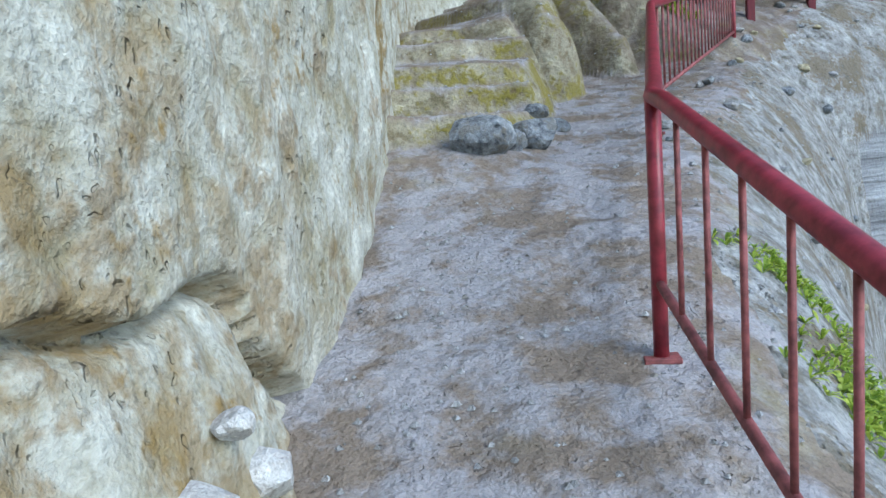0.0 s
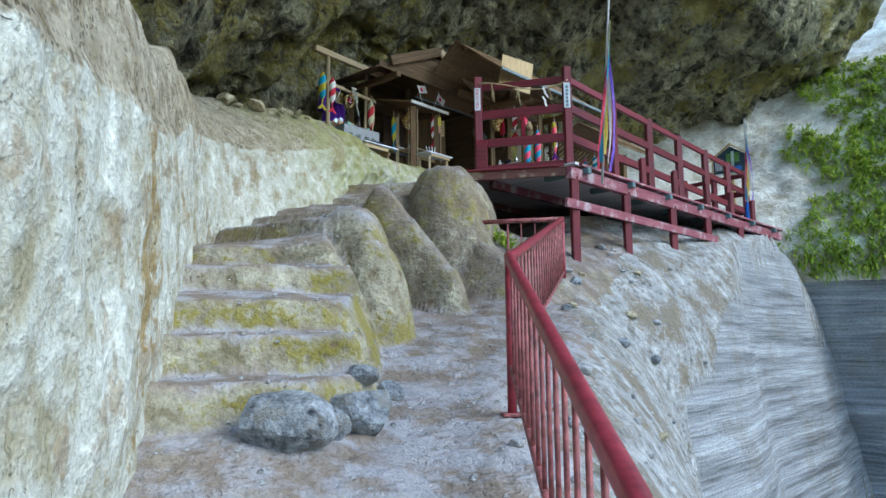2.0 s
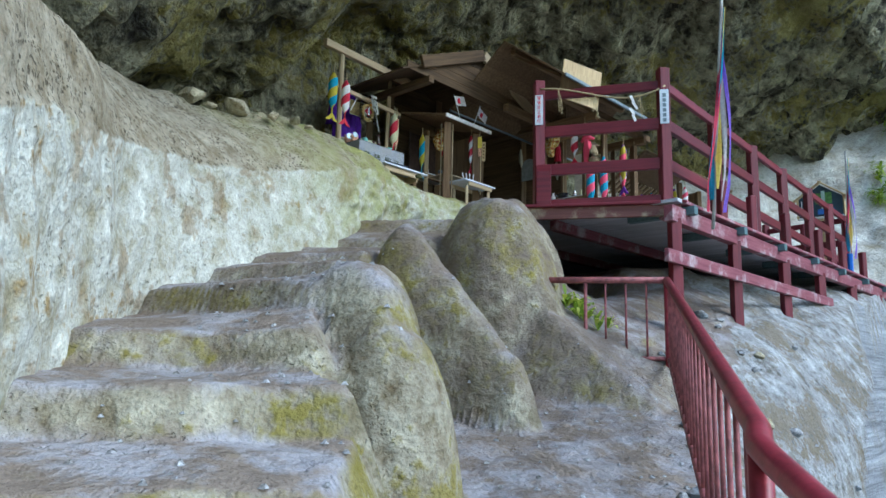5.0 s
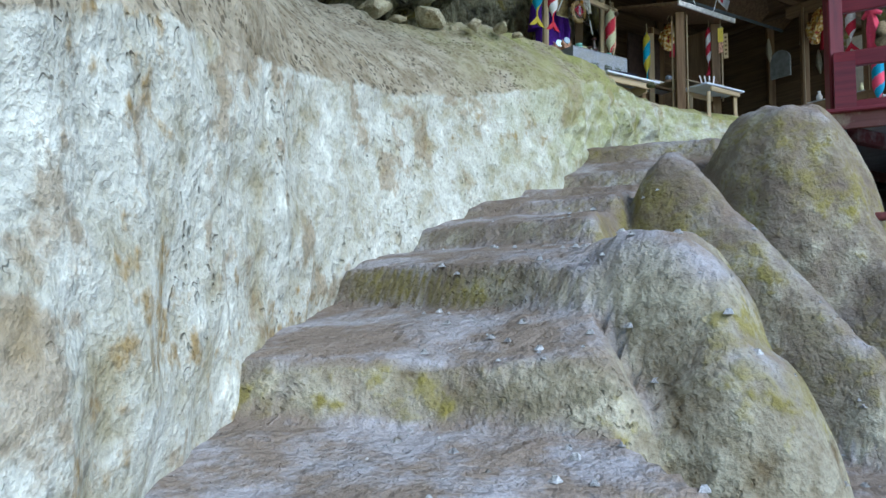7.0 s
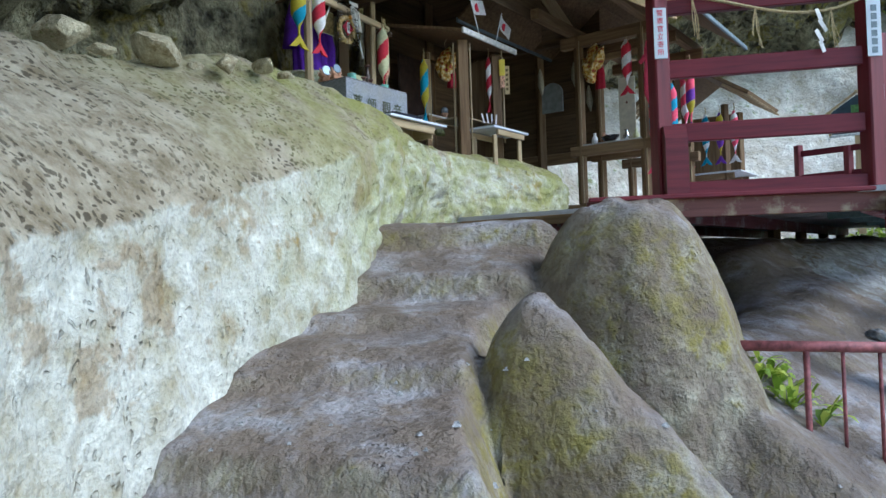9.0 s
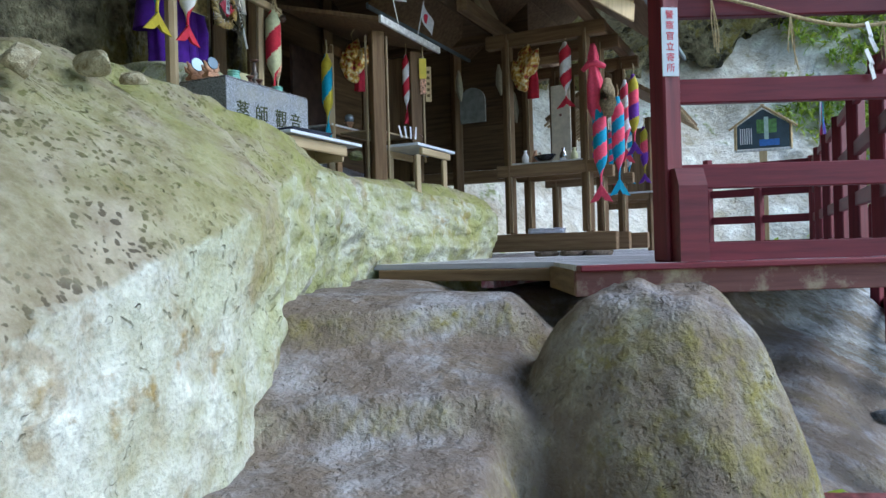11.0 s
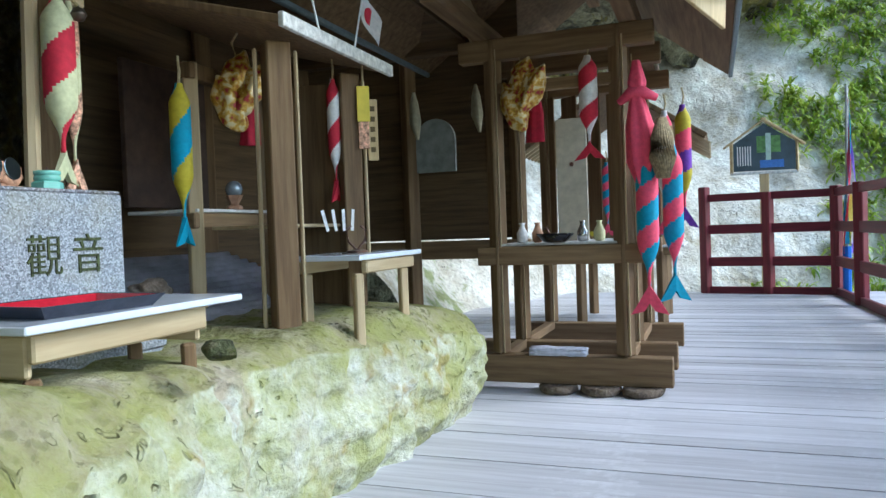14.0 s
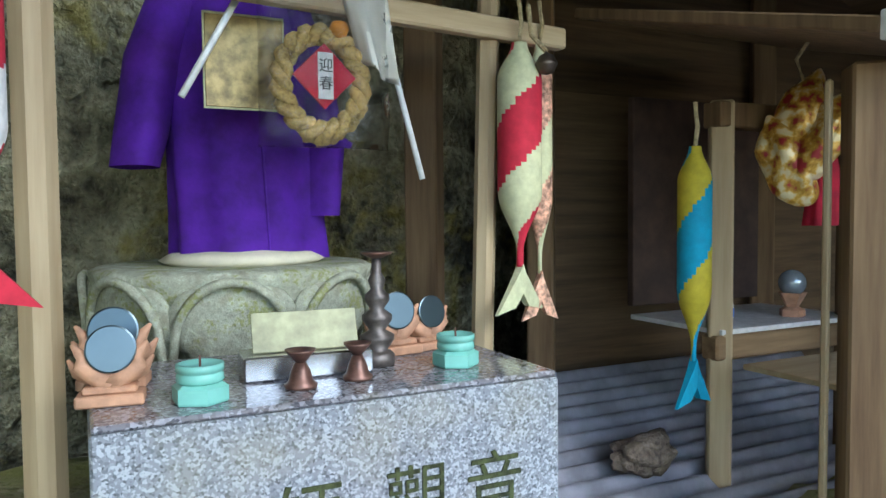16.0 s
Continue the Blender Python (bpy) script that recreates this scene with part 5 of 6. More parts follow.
# things in the shrine
bundle(ins(-0.03, 0.20, 2.02), TURN_S - 90, 1.35, "large gold brocade bundle with red knot hanging in the shrine")
streamer(ins(-0.03, -0.22, 2.0), 0.62, 0.055, [c_red, c_white], c_red, "crimson and white cloth fish hanging inside the shrine", TURN_S - 90)
streamer(ins(-0.10, -0.56, 1.42), 0.95, 0.062, [c_teal, c_pink], c_pink, "teal and coral striped cloth fish beside the shrine post", TURN_S - 90, 3.2)
streamer(ins(0.05, -0.70, 1.45), 0.92, 0.058, [c_pink, c_teal], c_teal, "coral and teal striped cloth fish with a blue tail", TURN_S - 60, 3.2)
streamer(ins(0.55, -0.75, 1.75), 0.80, 0.05, [c_violet, c_yel, c_pink], c_violet, "violet, yellow and pink banded cloth fish by the shrine", TURN_S - 90, 5)
streamer(ins(0.75, -0.62, 1.75), 0.85, 0.05, [c_pink, c_white], c_pink, "pink and white cloth fish by the shrine eave", TURN_S - 90, 3)
pk = thing("pink_cloth_doll", ins(-0.12, -0.52, 1.50), TURN_S - 90, "knotted bright pink cloth bundle over the streamers", "cloth")
bm = drape([(0.42, (0, 0), 0.02, 0.02), (0.3, (0, 0), 0.05, 0.04), (0.2, (0, 0), 0.04, 0.035), (0.05, (0.01, 0), 0.07, 0.05), (-0.15, (0.02, 0), 0.075, 0.05), (-0.28, (0.02, 0), 0.03, 0.03)], 24, 5, 0.25)
part("wrap", bm, c_pink, pk, smooth=True)
part("knot", rod([(-0.10, 0, 0.19), (-0.03, -0.02, 0.24), (0.03, -0.02, 0.24), (0.11, 0, 0.20)], 0.03, 8, None, True, [0.02, 0.035, 0.035, 0.02]), c_pink, pk, smooth=True)
sb = thing("straw_bag", ins(-0.16, -0.66, 1.42), 0, "brown woven straw bag hanging by the post", "bag")
bm = bmesh.new()
for k in range(26):
    a = k / 26 * math.tau
    rod([(0.02 * math.cos(a), 0.02 * math.sin(a), 0.16), (0.06 * math.cos(a + 0.3), 0.05 * math.sin(a + 0.3), 0.05), (0.075 * math.cos(a + 0.7), 0.055 * math.sin(a + 0.7), -0.06), (0.03 * math.cos(a + 1.1), 0.03 * math.sin(a + 1.1), -0.17)], 0.009, 5, bm)
part("weave", bm, plain("old_straw", (0.24, 0.18, 0.10), 0.9, 0, 0.4, 60), sb, smooth=True)
bo = thing("offering_bowl", ins(-0.02, 0.02, 0.905), 0, "black lacquer boat-shaped bowl with a small brass fitting", "bowl")
part("bowl", moved(lathe([(0.07, 0), (0.10, 0.01), (0.14, 0.045), (0.145, 0.055), (0.13, 0.048), (0, 0.03)], 24), Matrix.Diagonal((0.6, 1, 1, 1))), plain("black_lacquer_bowl", (0.012, 0.012, 0.016), 0.2), bo, smooth=True)
part("handle", rod([(0, 0.05, 0.05), (0, 0.08, 0.09), (0, 0.10, 0.085)], 0.008, 6), m_bronze, bo, smooth=True)
pd = thing("paper_door", ins(0.42, -0.02, 0.905), TURN_S - 90, "pale wooden shrine door panel with a round pull", "panel")
part("panel", cube((-0.10, -0.012, 0), (0.10, 0.012, 0.80), 0.004), plain("pale_panel", (0.55, 0.50, 0.38), 0.6, 0, 0.12, 20), pd)
part("pull", moved(lathe([(0.014, 0), (0.014, 0.004), (0, 0.005)], 14), pose(0, -0.013, 0.5, 90)), m_bronze, pd)
for k, (dx, dy) in enumerate(((0.05, 0.25), (0.1, 0.16), (0.08, -0.14), (0.12, -0.24))):
    jr = thing("sake_jar", ins(dx, dy, 0.905), 0, "small pale offering jar on the shrine shelf", "jar", "jars on the shrine shelf")
    part("jar", lathe([(0.02, 0), (0.034, 0.012), (0.036, 0.06), (0.02, 0.09), (0.014, 0.11), (0.02, 0.125), (0, 0.126)], 16), (c_white, m_carved, m_tin, c_cream)[k], jr, smooth=True)
tw = thing("folded_towel", ins(-0.02, 0.02, 0.22), TURN_S - 90, "crumpled pale lilac towel lying on the base beam", "towel")
bm = bmesh.new()
bmesh.ops.create_cube(bm, size=1)
bmesh.ops.subdivide_edges(bm, edges=bm.edges[:], cuts=7, use_grid_fill=True)
for v in bm.verts:
    v.co = Vector((v.co.x * 0.34, v.co.y * 0.09, (v.co.z + 0.5) * 0.045)) + 0.014 * noise.noise_vector(v.co * 7)
    v.co.z = max(v.co.z, 0.001)
part("cloth", bm, plain("lilac_cloth", (0.50, 0.50, 0.58), 0.9, 0, 0.15, 30), tw, smooth=True)
for x, y, z, c in ((-0.55, 1.05, 1.92, c_cream), (-0.45, 0.62, 1.95, c_white), (-0.2, 0.55, 1.7, c_cream)):
    hc = thing("hanging_cloth", ins(x + 0.75, y, z), TURN_S - 90, "small twisted pale cloth hanging on the hall wall", "cloth")
    part("cloth", drape([(0.02, (0, 0), 0.01, 0.01), (-0.06, (0, 0), 0.03, 0.02), (-0.18, (0.005, 0), 0.04, 0.025), (-0.30, (0.02, 0), 0.008, 0.008)], 16, 3, 0.3), plain("dim_cloth", (0.36, 0.33, 0.24), 0.9), hc, smooth=True)
gd = thing("stone_tablet", ins(0.27, 0.92, 1.62), TURN_S - 90, "round-topped grey tablet on the dark hall wall", "tablet")
bm = bmesh.new()
rim = [(-0.14, -0.22), (0.14, -0.22)] + [(0.14 * math.cos(a), 0.14 * math.sin(a)) for a in np.linspace(0, math.pi, 14)]
front, back = ([bm.verts.new((x, y0, z)) for x, z in rim] for y0 in (-0.015, 0.015))
bm.faces.new(front), bm.faces.new(back[::-1])
for k in range(len(rim)):
    bm.faces.new((front[k], front[(k + 1) % len(rim)], back[(k + 1) % len(rim)], back[k]))
part("slab", bm, plain("grey_tablet", (0.22, 0.23, 0.22), 0.8, 0, 0.2, 14), gd)

# ---- the small far shrine ----
small = thing("small_shrine", sw(5.3, -2.75, DECK), TURN_S, "small timber shrine with tiled eave farther along the deck", "shrine")
mm = small.matrix_basis
for x in (0, 0.8):
    for y in (-0.4, 0.4):
        piece("post", mm @ Vector((x, y, 0)), mm @ Vector((x, y, 1.75)), 0.08, 0.08, m_beam, small)
    piece("shelf_beam", mm @ Vector((x, -0.5, 0.72)), mm @ Vector((x, 0.5, 0.72)), 0.07, 0.08, m_beam, small)
part("shelf", cube((-0.1, -0.62, 0.76), (0.9, 0.45, 0.78), 0.003), plain("far_white_shelf", (0.6, 0.6, 0.6), 0.5), small)
part("back_panel", cube((0.84, -0.42, 0.6), (0.86, 0.42, 1.75), 0.003), m_wood, small)
for sgn in (-1, 1):
    piece("roof_slope", mm @ Vector((-0.5, sgn * 0.42, 2.05)), mm @ Vector((1.3, sgn * 0.42, 2.05)), 1.02, 0.05, m_wood, small, roll=-sgn * 33)
    for k in range(12):
        piece("rafter_end", mm @ Vector((-0.45 + 0.15 * k, sgn * 0.5, 1.94)), mm @ Vector((-0.45 + 0.15 * k, sgn * 0.88, 1.70)), 0.035, 0.03, m_palebeam, small, bev=0.003)
for k, (y, cs_) in enumerate(((-0.55, [c_white, c_pink]), (-0.35, [c_violet, c_yel, c_pink]), (-0.15, [c_teal, c_white]), (0.1, [c_pink, c_teal]), (0.3, [c_yel, c_violet]))):
    streamer(mm @ Vector((-0.1, y, 1.62)), 0.75, 0.05, cs_, cs_[0], "bright striped cloth fish hanging at the far shrine", TURN_S - 90, 4)
# ---- information board ----
ib = thing("information_board", (11.22, 18.05, 4.46), -45, "house-shaped information board with a waterfall picture and pale frame", "sign")
part("leg", cube((-0.06, -0.04, 0), (0.06, 0.04, 1.8), 0.005), m_newwood, ib)
bm = bmesh.new()
rim = [(-0.42, 1.82), (0.42, 1.82), (0.42, 2.22), (0, 2.5), (-0.42, 2.22)]
front, back = ([bm.verts.new((x, y0, z)) for x, z in rim] for y0 in (-0.05, -0.02))
bm.faces.new(front), bm.faces.new(back[::-1])
for k in range(5):
    bm.faces.new((front[k], front[(k + 1) % 5], back[(k + 1) % 5], back[k]))
part("panel", bm, plain("night_blue_panel", (0.035, 0.055, 0.07), 0.35, 0, 0.4, 3), ib)
part("picture_fall", cube((0.02, -0.055, 1.95), (0.09, -0.0505, 2.36), 0), plain("fall_white", (0.40, 0.50, 0.42), 0.4), ib)
part("picture_pool", cube((-0.06, -0.0555, 1.86), (0.26, -0.0505, 1.97), 0), plain("pool_blue", (0.05, 0.15, 0.45), 0.4), ib)
part("picture_green", cube((-0.10, -0.054, 2.08), (0.22, -0.0502, 2.32), 0.0), plain("leaf_green", (0.10, 0.20, 0.05), 0.5, 0, 0.6, 9), ib)
for k in range(6):
    part("text_bar", cube((-0.37 + 0.035 * k, -0.054, 1.90), (-0.355 + 0.035 * k, -0.0505, 2.18), 0), c_white, ib)
for x0, z0, x1, z1 in ((-0.55, 2.17, 0.03, 2.58), (0.55, 2.17, -0.03, 2.58)):
    piece("roof_strip", ib.matrix_basis @ Vector((x0, -0.03, z0)), ib.matrix_basis @ Vector((x1, -0.03, z1)), 0.12, 0.03, m_newwood, ib)
for x in (-0.44, 0.44):
    piece("frame", ib.matrix_basis @ Vector((x, -0.03, 1.78)), ib.matrix_basis @ Vector((x, -0.03, 2.24)), 0.05, 0.04, m_newwood, ib)
piece("frame", ib.matrix_basis @ Vector((-0.46, -0.03, 1.79)), ib.matrix_basis @ Vector((0.46, -0.03, 1.79)), 0.05, 0.04, m_edge, ib)

# ---- signs on the railing posts ----
m_sign = plain("enamel_white", (0.62, 0.66, 0.70), 0.25, 0, 0.05, 6)
m_signred = plain("sign_red", (0.62, 0.05, 0.08), 0.5)
s1 = thing("post_sign", post_l + Vector((-0.018, -0.066, 5.70)), -18, "white enamel plate with red characters on the railing post", "sign")
part("plate", cube((-0.044, -0.003, -0.175), (0.044, 0.003, 0.175), 0.002), m_sign, s1)
for k, ch in enumerate("警察官立寄所"):
    part("character", moved(words(ch, 0.047, 0.001), pose(0, -0.0042, 0.135 - 0.054 * k)), m_signred, s1)
s2 = thing("post_sign", corner + Vector((-0.02, -0.066, 5.62)), -18, "small white plate with dark vertical lettering on the corner post", "sign")
part("plate", cube((-0.046, -0.003, -0.19), (0.046, 0.003, 0.19), 0.002), m_sign, s2)
for k in range(6):
    part("letter_bar", cube((-0.018, -0.006, 0.105 - 0.055 * k), (0.018, -0.0035, 0.145 - 0.055 * k), 0), m_slateedge, s2)

# ---- straw rope with paper along the front rail ----
rope = thing("straw_rope", post_l + Vector((0, 0, 5.95)), 0, "thin twisted straw rope with tassels tied along the rail", "rope")
d = corner - post_l
line3 = [d * f + Vector((0, -0.06, -0.30 * math.sin(math.pi * min(1, f * 0.9)) * f)) for f in np.linspace(0, 1, 14)]
part("cord", rod(line3, 0.010, 6), m_cord, rope, smooth=True)
for f in (0.15, 0.45, 0.8):
    bm = bmesh.new()
    p = d * f + Vector((0, -0.065, -0.30 * math.sin(math.pi * min(1, f * 0.9)) * f))
    for k in range(5):
        q = Vector((random.uniform(-0.05, 0.05), random.uniform(-0.02, 0.0), -random.uniform(0.18, 0.3)))
        rod([p, p + q * 0.5 + Vector((random.uniform(-0.02, 0.02), 0, 0)), p + q], 0.003, 5, bm)
    part("tassel", bm, m_cord, rope)
bm = bmesh.new()
p = d * 0.74 + Vector((0, -0.075, -0.18))
for k, (x0, x1) in enumerate(((-0.02, 0.015), (0.0, 0.055), (-0.03, 0.02), (0.0, 0.03))):
    beam(p + Vector((x0, 0, -0.07 * k)), p + Vector((x1, 0, -0.07 * k - 0.075)), 0.003, 0.03, 0, bm)
part("folded_paper", bm, c_white, rope, "zigzag folded white paper")


# ---- five-coloured banners on poles ----
def banner(at, pole_top, cloth_top, cloth_low, wide, lean, label):
    th = thing("coloured_banner", at, 0, label, "banner", "five-coloured banners")
    part("pole", rod([(0, 0, 0), (lean[0] * 0.5, lean[1] * 0.5, pole_top * 0.5), (lean[0], lean[1], pole_top)], 0.018, 8), plain("grey_pole", (0.38, 0.37, 0.34), 0.5), th, smooth=True)
    cols = flat_of("banner", [(0.62, 0.06, 0.12), (0.08, 0.48, 0.70), (0.74, 0.62, 0.14), (0.76, 0.73, 0.72), (0.26, 0.15, 0.62)])
    n = 22
    for c in range(5):
        bm = bmesh.new()
        rows = []
        for i in range(n + 1):
            f = i / n
            z = cloth_top + (cloth_low - 0.12 * abs(c - 2) - cloth_top) * f
            k = (0.15 + 0.85 * sstep(0, 0.7, f)) * (1 - 0.35 * sstep(0.85, 1, f))
            o = Vector((lean[0] * z / pole_top, lean[1] * z / pole_top, z))
            rows.append([bm.verts.new(o + Vector((wide * k * ((c + e) / 5 - 0.35) + 0.03 * math.sin(4 * f + c), 0.04 * math.sin(7 * f + 1.7 * (c + e)) * k - 0.02, 0))) for e in (0, 0.5, 1.0)])
        for p, q in zip(rows, rows[1:]):
            bm.faces.new((p[0], p[1], q[1], q[0])), bm.faces.new((p[1], p[2], q[2], q[1]))
        bmesh.ops.solidify(bm, geom=bm.faces[:], thickness=0.002)
        part("strip", bm, cols[c], th, smooth=True)
    part("tie", rod([(-0.03, 0, 0.55), (0.03, 0.02, 0.56)], 0.012, 6), m_cord, th)


banner((5.04, 11.05, 4.3), 3.4, 2.45, 0.42, 0.24, (0.24, -0.05), "long five-coloured cloth banner furled on a pole at the deck corner")
banner((10.62, 16.50, 4.2), 3.0, 2.85, 1.15, 0.22, (0.08, 0), "five-coloured cloth banner on a pole at the deck's far end")
part("furled_foot", rod([(10.62, 16.50, 4.25), (10.64, 16.50, 5.2)], 0.05, 8), c_blue, bpy.data.objects["coloured_banner.001"]).matrix_basis = bpy.data.objects["coloured_banner.001"].matrix_basis.inverted()

# ---- stones ----
m_stone = rock("grey_stone", (0.40, 0.40, 0.40), (0.16, 0.155, 0.15), (0.16, 0.15, 0.08), 0.7, 0.4, 4.0, 0.4, relief=0.02)
m_bluestone = rock("wet_blue_stone", (0.30, 0.32, 0.34), (0.05, 0.055, 0.065), (0.20, 0.13, 0.07), 0.62, 0.3, 3.0, 0.5, 0.55, relief=0.03)
m_tan = rock("tan_stone", (0.46, 0.41, 0.28), (0.24, 0.19, 0.10), (0.2, 0.19, 0.07), 0.6, 0.6, 4.0, 0.3, relief=0.02)


def rough_stone(size, seed, sub=3, cut=0.35):
    """An angular stone: a ball with a few faces sliced off and a rough skin."""
    bm = bmesh.new()
    bmesh.ops.create_icosphere(bm, subdivisions=sub, radius=1)
    rnd = random.Random(seed)
    planes = [(Vector((rnd.gauss(0, 1), rnd.gauss(0, 1), rnd.gauss(0, 1))).normalized(), rnd.uniform(0.5, 0.85)) for _ in range(9)]
    for v in bm.verts:
        for nrm, dist in planes:
            over = v.co.dot(nrm) - dist
            if over > 0:
                v.co -= nrm * over * 0.92
        v.co *= 1 + 0.08 * noise.noise(v.co * 3 + Vector((seed, 0, 0)))
        v.co = Vector((v.co.x * size[0], v.co.y * size[1], v.co.z * size[2]))
    return bm


def lay_stone(x, y, z, size, seed, mat, label, group=""):
    th = part("stone", rough_stone(size, seed), mat)
    th.matrix_basis = pose(x, y, z, 0, 0, (seed * 53) % 360)
    return tagged(th, label, "stone", group)


# on the ledge behind the stairs
for k, (x, y, sx) in enumerate(((0.30, 11.03, 0.17), (0.62, 11.17, 0.10), (-0.10, 10.8, 0.15), (0.05, 10.95, 0.07), (0.46, 11.25, 0.07), (0.82, 11.5, 0.09), (0.95, 11.67, 0.06))):
    lay_stone(x - 0.10, y + 0.12, 5.24 + 0.35 * sx + 0.09 * (k > 4), (sx, sx * 0.7, sx * 0.55), 11 + k, m_tan, "loose tan rock lying on the ledge", "loose rocks on the ledge")
# a mossy round pit, drawn as a stone in the dark of its shade
lay_stone(*uv(0.60, -0.51, 5.285), (0.055, 0.05, 0.035), 91, rock("mossy_pit_shade", (0.08, 0.085, 0.04), (0.03, 0.03, 0.02), (0.07, 0.08, 0.02), 0.5, 0.5, 8, 0.5, relief=0.01), "dark round mossy knob on the ledge front")
# at the foot of the first step
for x, y, sx, seed in ((1.00, 5.10, 0.27, 3), (1.40, 5.62, 0.27, 5), (1.22, 5.36, 0.15, 7), (1.42, 6.02, 0.14, 8), (1.62, 6.25, 0.12, 9)):
    lay_stone(x, y, ground_z(x, y) + 0.30 * sx, (sx, sx * 0.75, sx * 0.7), seed, m_bluestone, "blue-grey wet looking boulder at the foot of the steps", "boulders at the steps")
# beside the wall at the start
m_broken = rock("white_broken_rock", (0.60, 0.60, 0.59), (0.40, 0.37, 0.35), (0.45, 0.38, 0.30), 0.6, 0.3, 3.0, 0.2, relief=0.02)
for x, y, z, sx, seed in ((0.53, 1.50, 0.86, 0.065, 21), (0.50, 1.25, 0.74, 0.13, 22), (0.52, 1.72, 0.62, 0.12, 24)):
    lay_stone(x, y, z, (sx, sx * 1.1, sx * 0.8), seed, m_broken, "white broken rock in the foot of the wall", "broken rocks by the wall")
# on the slope
rnd = random.Random(4)
for k in range(120):
    x, y = rnd.uniform(2.2, 7.7), rnd.uniform(5.0, 12.0)
    e = x - line_at(EDGE, 0, y)[1]
    if e < -0.35 or e > 1.5:
        continue
    sx = rnd.choice((0.05, 0.06, 0.08, 0.11))
    lay_stone(x, y, ground_z(x, y) + 0.2 * sx, (sx, sx * 0.75, sx * 0.6), 40 + k, (m_stone, m_bluestone, m_stone, m_tan)[k % 4], "small broken rock on the gravel slope", "rocks on the slope")
# shared pebbles, joined
pts, faces = [], []
for k in range(1500):
    if k < 800:
        y = rnd.uniform(1.5, 10.3)
        x = rnd.uniform(0.4, line_at(EDGE, 0, y)[1] + 0.3)
    else:
        x, y = rnd.uniform(1.9, 7.4), rnd.uniform(3.0, 12.0)
        if x - line_at(EDGE, 0, y)[1] < 0:
            continue
    r = rnd.uniform(0.006, 0.024) * (1.4 if k > 800 else 1)
    z, o = ground_z(x, y), len(pts)
    a = rnd.uniform(0, 6)
    pts += [(x + r * math.cos(a), y + r * math.sin(a), z), (x + r * math.cos(a + 1.7), y + r * math.sin(a + 1.7), z), (x + r * math.cos(a + 3.3), y + r * math.sin(a + 3.3), z), (x + r * math.cos(a + 4.8), y + r * math.sin(a + 4.8), z), (x + 0.3 * r, y, z + 0.8 * r), (x - 0.3 * r, y + 0.2 * r, z + 0.7 * r)]
    faces += [(o, o + 1, o + 4), (o + 1, o + 2, o + 5), (o + 1, o + 5, o + 4), (o + 2, o + 3, o + 5), (o + 3, o, o + 4), (o + 3, o + 4, o + 5)]
tagged(new("pebbles", mesh_of("pebbles", pts, faces, m_stone)), "scattered grey pebbles on path and slope", "pebbles", "", "stuff")


# ---- plants ----
def leafy(name, cols):
    m, n, b = shader(name)
    g = n.nodes.new("ShaderNodeNewGeometry")
    n.links.new(ramp(n, g.outputs["Random Per Island"], [(0.0, cols[0]), (0.5, cols[1]), (1.0, cols[2])]), b.inputs["Base Color"])
    b.inputs["Roughness"].default_value = 0.5
    b.inputs["Subsurface Weight"].default_value = 0.0
    tr = node(n, "ShaderNodeBsdfTranslucent")
    n.links.new(b.inputs["Base Color"].links[0].from_socket, tr.inputs[0])
    mx = n.nodes.new("ShaderNodeMixShader")
    mx.inputs[0].default_value = 0.35
    n.links.new(b.outputs[0], mx.inputs[1]), n.links.new(tr.outputs[0], mx.inputs[2])
    n.links.new(mx.outputs[0], n.nodes["Material Output"].inputs[0])
    return m


m_leaf = leafy("fern_leaf", ((0.14, 0.24, 0.025), (0.34, 0.46, 0.05), (0.54, 0.60, 0.10)))


def blades(at, out, count, length, wide, rnd, pts, faces):
    """Arching leaf blades that spring from one foot."""
    at, out = Vector(at), Vector(out)
    for _ in range(count):
        d = (out + Vector((rnd.gauss(0, 0.7), rnd.gauss(0, 0.7), rnd.gauss(0.3, 0.5)))).normalized()
        l, w = length * rnd.uniform(0.5, 1.1), wide * rnd.uniform(0.7, 1.2)
        side = d.cross(Vector((0, 0, 1))).normalized() * w if abs(d.z) < 0.98 else Vector((w, 0, 0))
        o = len(pts)
        p1, p2 = at + d * l * 0.45, at + d * l * 0.8 - Vector((0, 0, 0.12 * l))
        tip = at + d * l - Vector((0, 0, 0.35 * l))
        pts.extend((at, p1 - side, p1 + side, p2 - side * 0.8, p2 + side * 0.8, tip))
        faces.extend(((o, o + 2, o + 1), (o + 1, o + 2, o + 4, o + 3), (o + 3, o + 4, o + 5)))


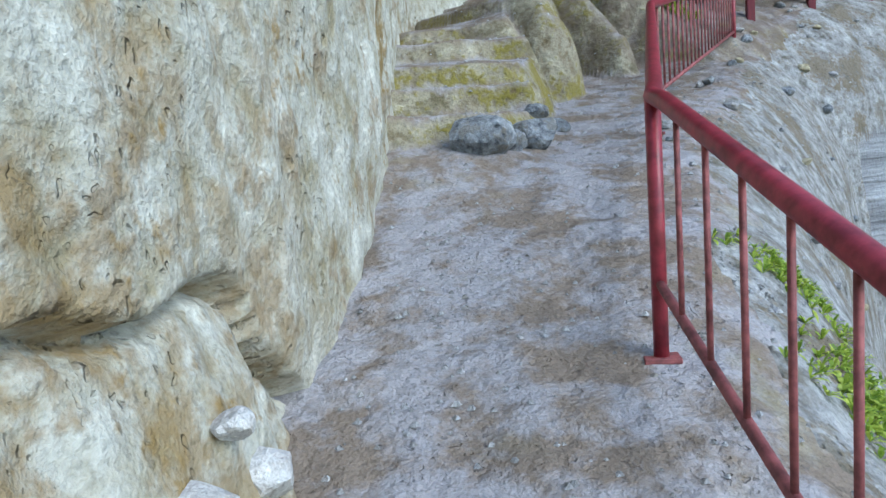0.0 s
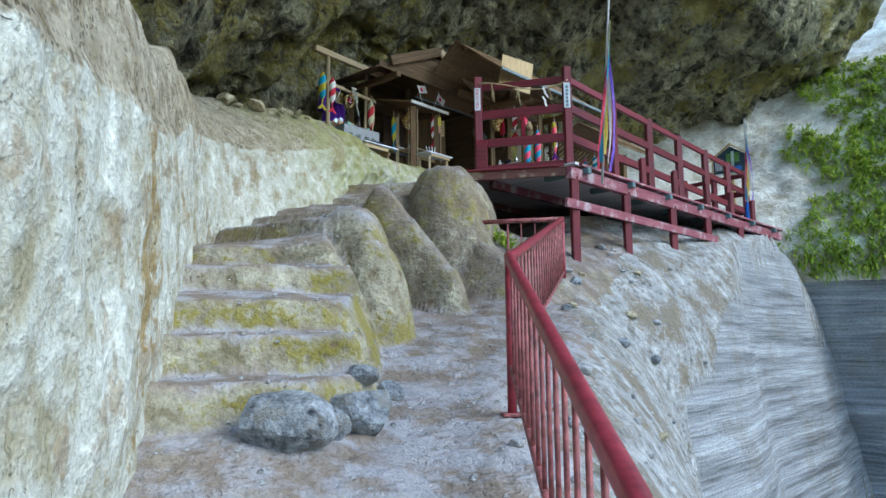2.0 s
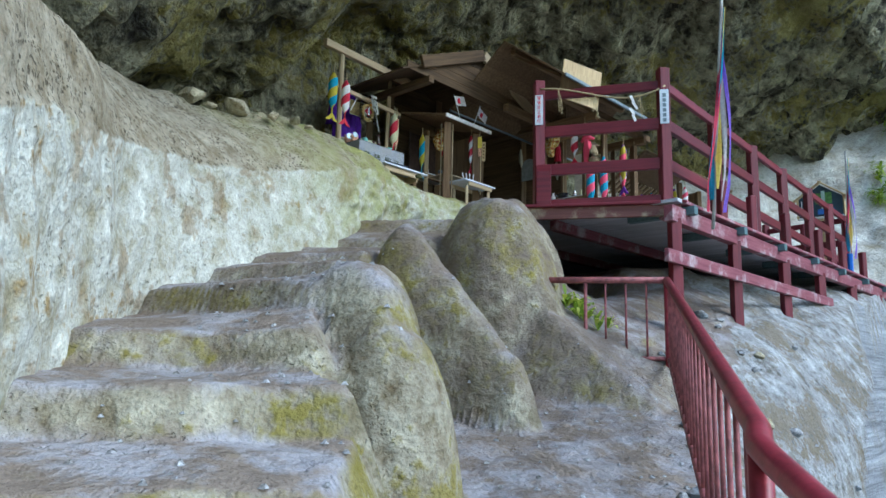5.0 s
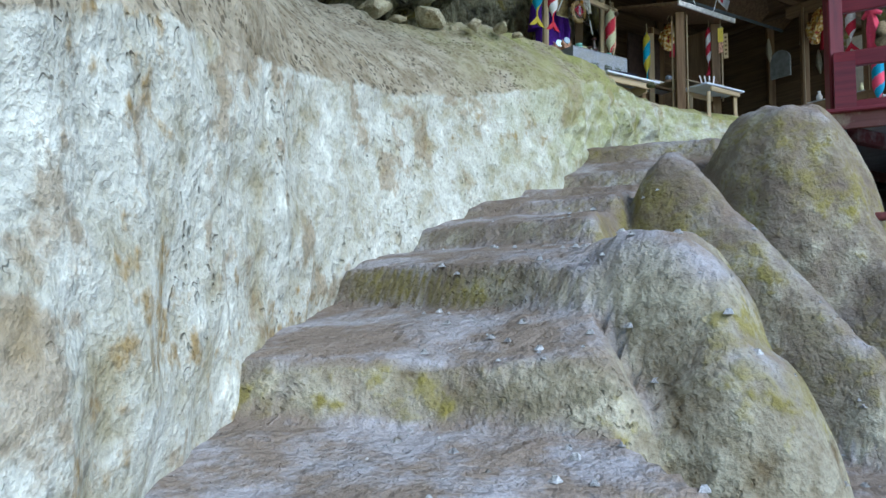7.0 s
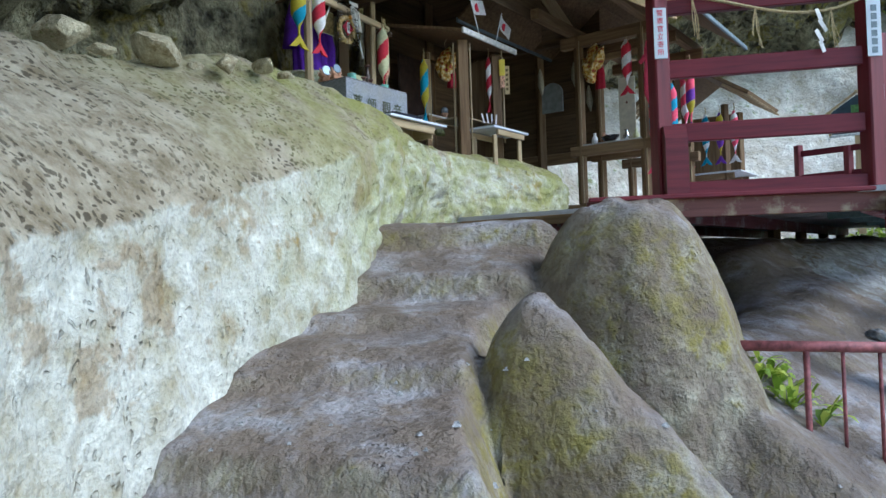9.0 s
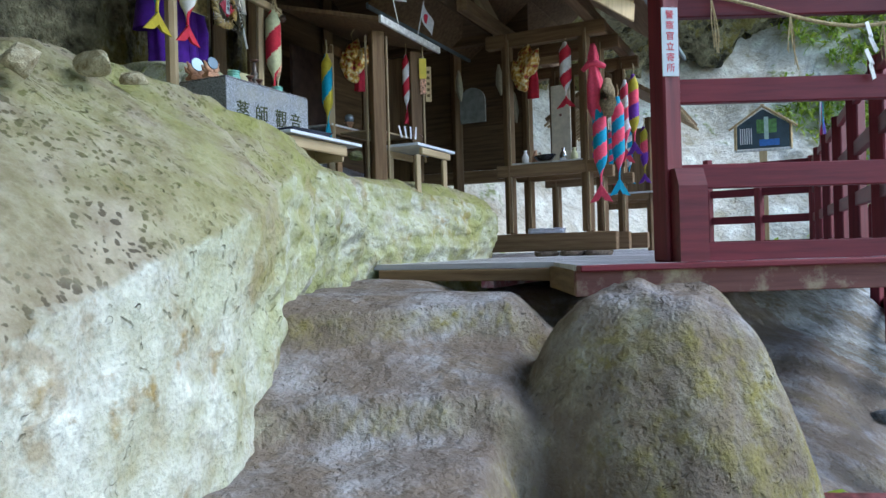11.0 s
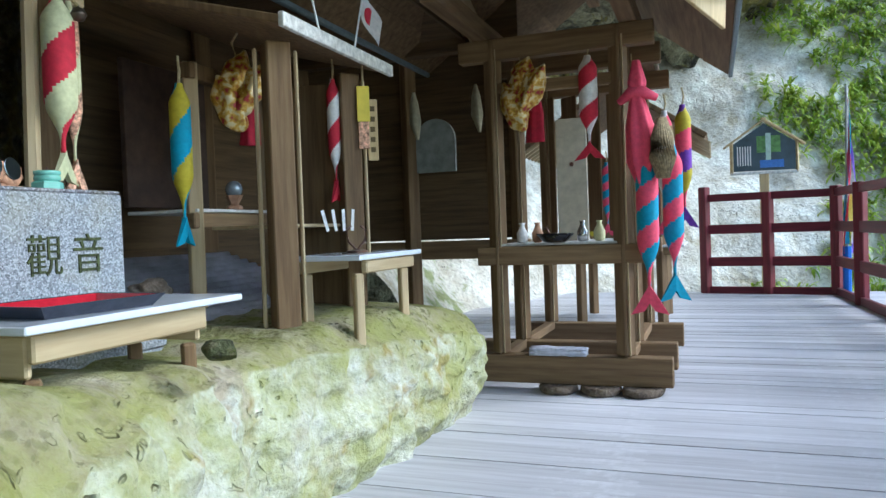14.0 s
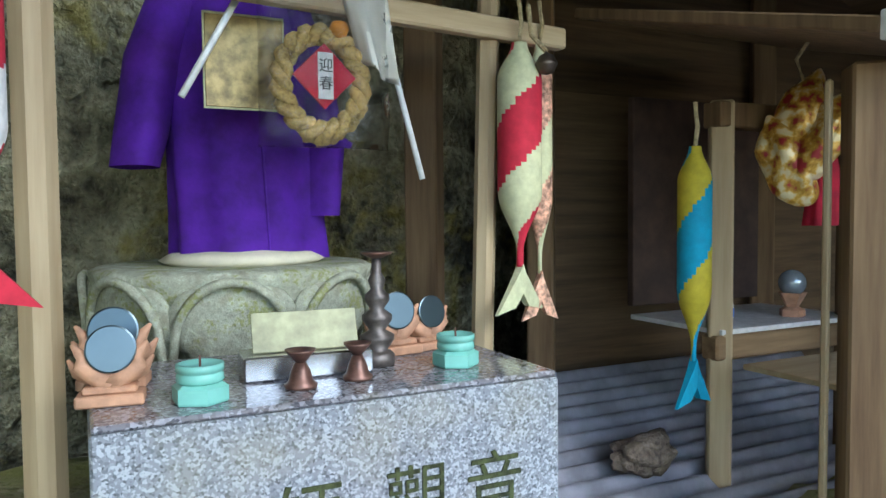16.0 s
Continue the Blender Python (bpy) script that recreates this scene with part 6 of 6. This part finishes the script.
rnd = random.Random(8)
pts, faces = [], []
for k in range(9):
    y = rnd.uniform(2.3, 3.9)
    x = line_at(EDGE, 0, y)[1] + rnd.uniform(0.3, 0.9)
    for _ in range(40):
        px, py = x + rnd.gauss(0, 0.13), y + rnd.gauss(0, 0.13)
        blades((px, py, ground_z(px, py)), (0.4, -0.2, 0.5), 9, 0.085, 0.009, rnd, pts, faces)
tagged(new("ferns", mesh_of("ferns", pts, faces, m_leaf)), "bright green ferns growing on the bank below the handrail", "ferns", "", "stuff")
for k, (x, y) in enumerate(((3.62, 10.85), (3.52, 11.0), (10.35, 18.3), (10.1, 18.5), (10.8, 17.6))):
    pts, faces = [], []
    for _ in range(8):
        px, py = x + rnd.gauss(0, 0.08), y + rnd.gauss(0, 0.08)
        blades((px, py, max(ground_z(px, py), 4.3 if x > 9 else 0)), (0, -0.3, 0.6), 7, 0.22, 0.022, rnd, pts, faces)
    tagged(new("fern_clump", mesh_of("fern_clump", pts, faces, m_leaf)), "small green fern growing from the rock", "fern", "fern clumps")
# hanging growth on the far cliff
pts, faces = [], []
for k in range(15000):
    p = line[rnd.randrange(len(line))]
    if p[0] < 11.8 or p[0] > 24:
        continue
    z = rnd.uniform(3.6, 10.5)
    cover = 0.8 * fbm(p[0], p[1], z, 0.35) + 0.26 * (p[0] - 12.95)
    if cover < 0.05:
        continue
    i = min(len(line) - 2, max(1, next(j for j, q in enumerate(line) if q is p)))
    d = Vector((line[i + 1][0] - line[i - 1][0], line[i + 1][1] - line[i - 1][1], 0)).normalized()
    nrm = Vector((d.y, -d.x, 0))
    q = Vector((p[0], p[1], z)) + nrm * (-0.75 * max(0, z - 4.4) + 0.35 * fbm(p[0], p[1], z, 0.5) + 0.05)
    q += d * rnd.uniform(-0.35, 0.35)
    blades(q, nrm * 0.8, 11, 0.34, 0.024, rnd, pts, faces)
tagged(new("cliff_plants", mesh_of("cliff_plants", pts, faces, m_leaf)), "dense bright green plants hanging on the far cliff", "plants", "", "stuff")

# ---- chain posts on the pit floor ----
m_ironpost = plain("dark_iron", (0.05, 0.055, 0.07), 0.5, 0.3)
for x, y in ((8.6, 11.6), (9.6, 11.9), (10.4, 11.2)):
    z = ground_z(x, y)
    cp = thing("chain_post", (x, y, z), 0, "short dark iron post carrying a chain on the pit floor", "post", "chain posts")
    part("shaft", rod([(0, 0, -0.05), (0, 0, 0.85)], 0.04, 8), m_ironpost, cp, smooth=True)
    part("cap", lathe([(0.05, 0.85), (0.055, 0.88), (0.03, 0.92), (0, 0.93)], 12), m_ironpost, cp, smooth=True)
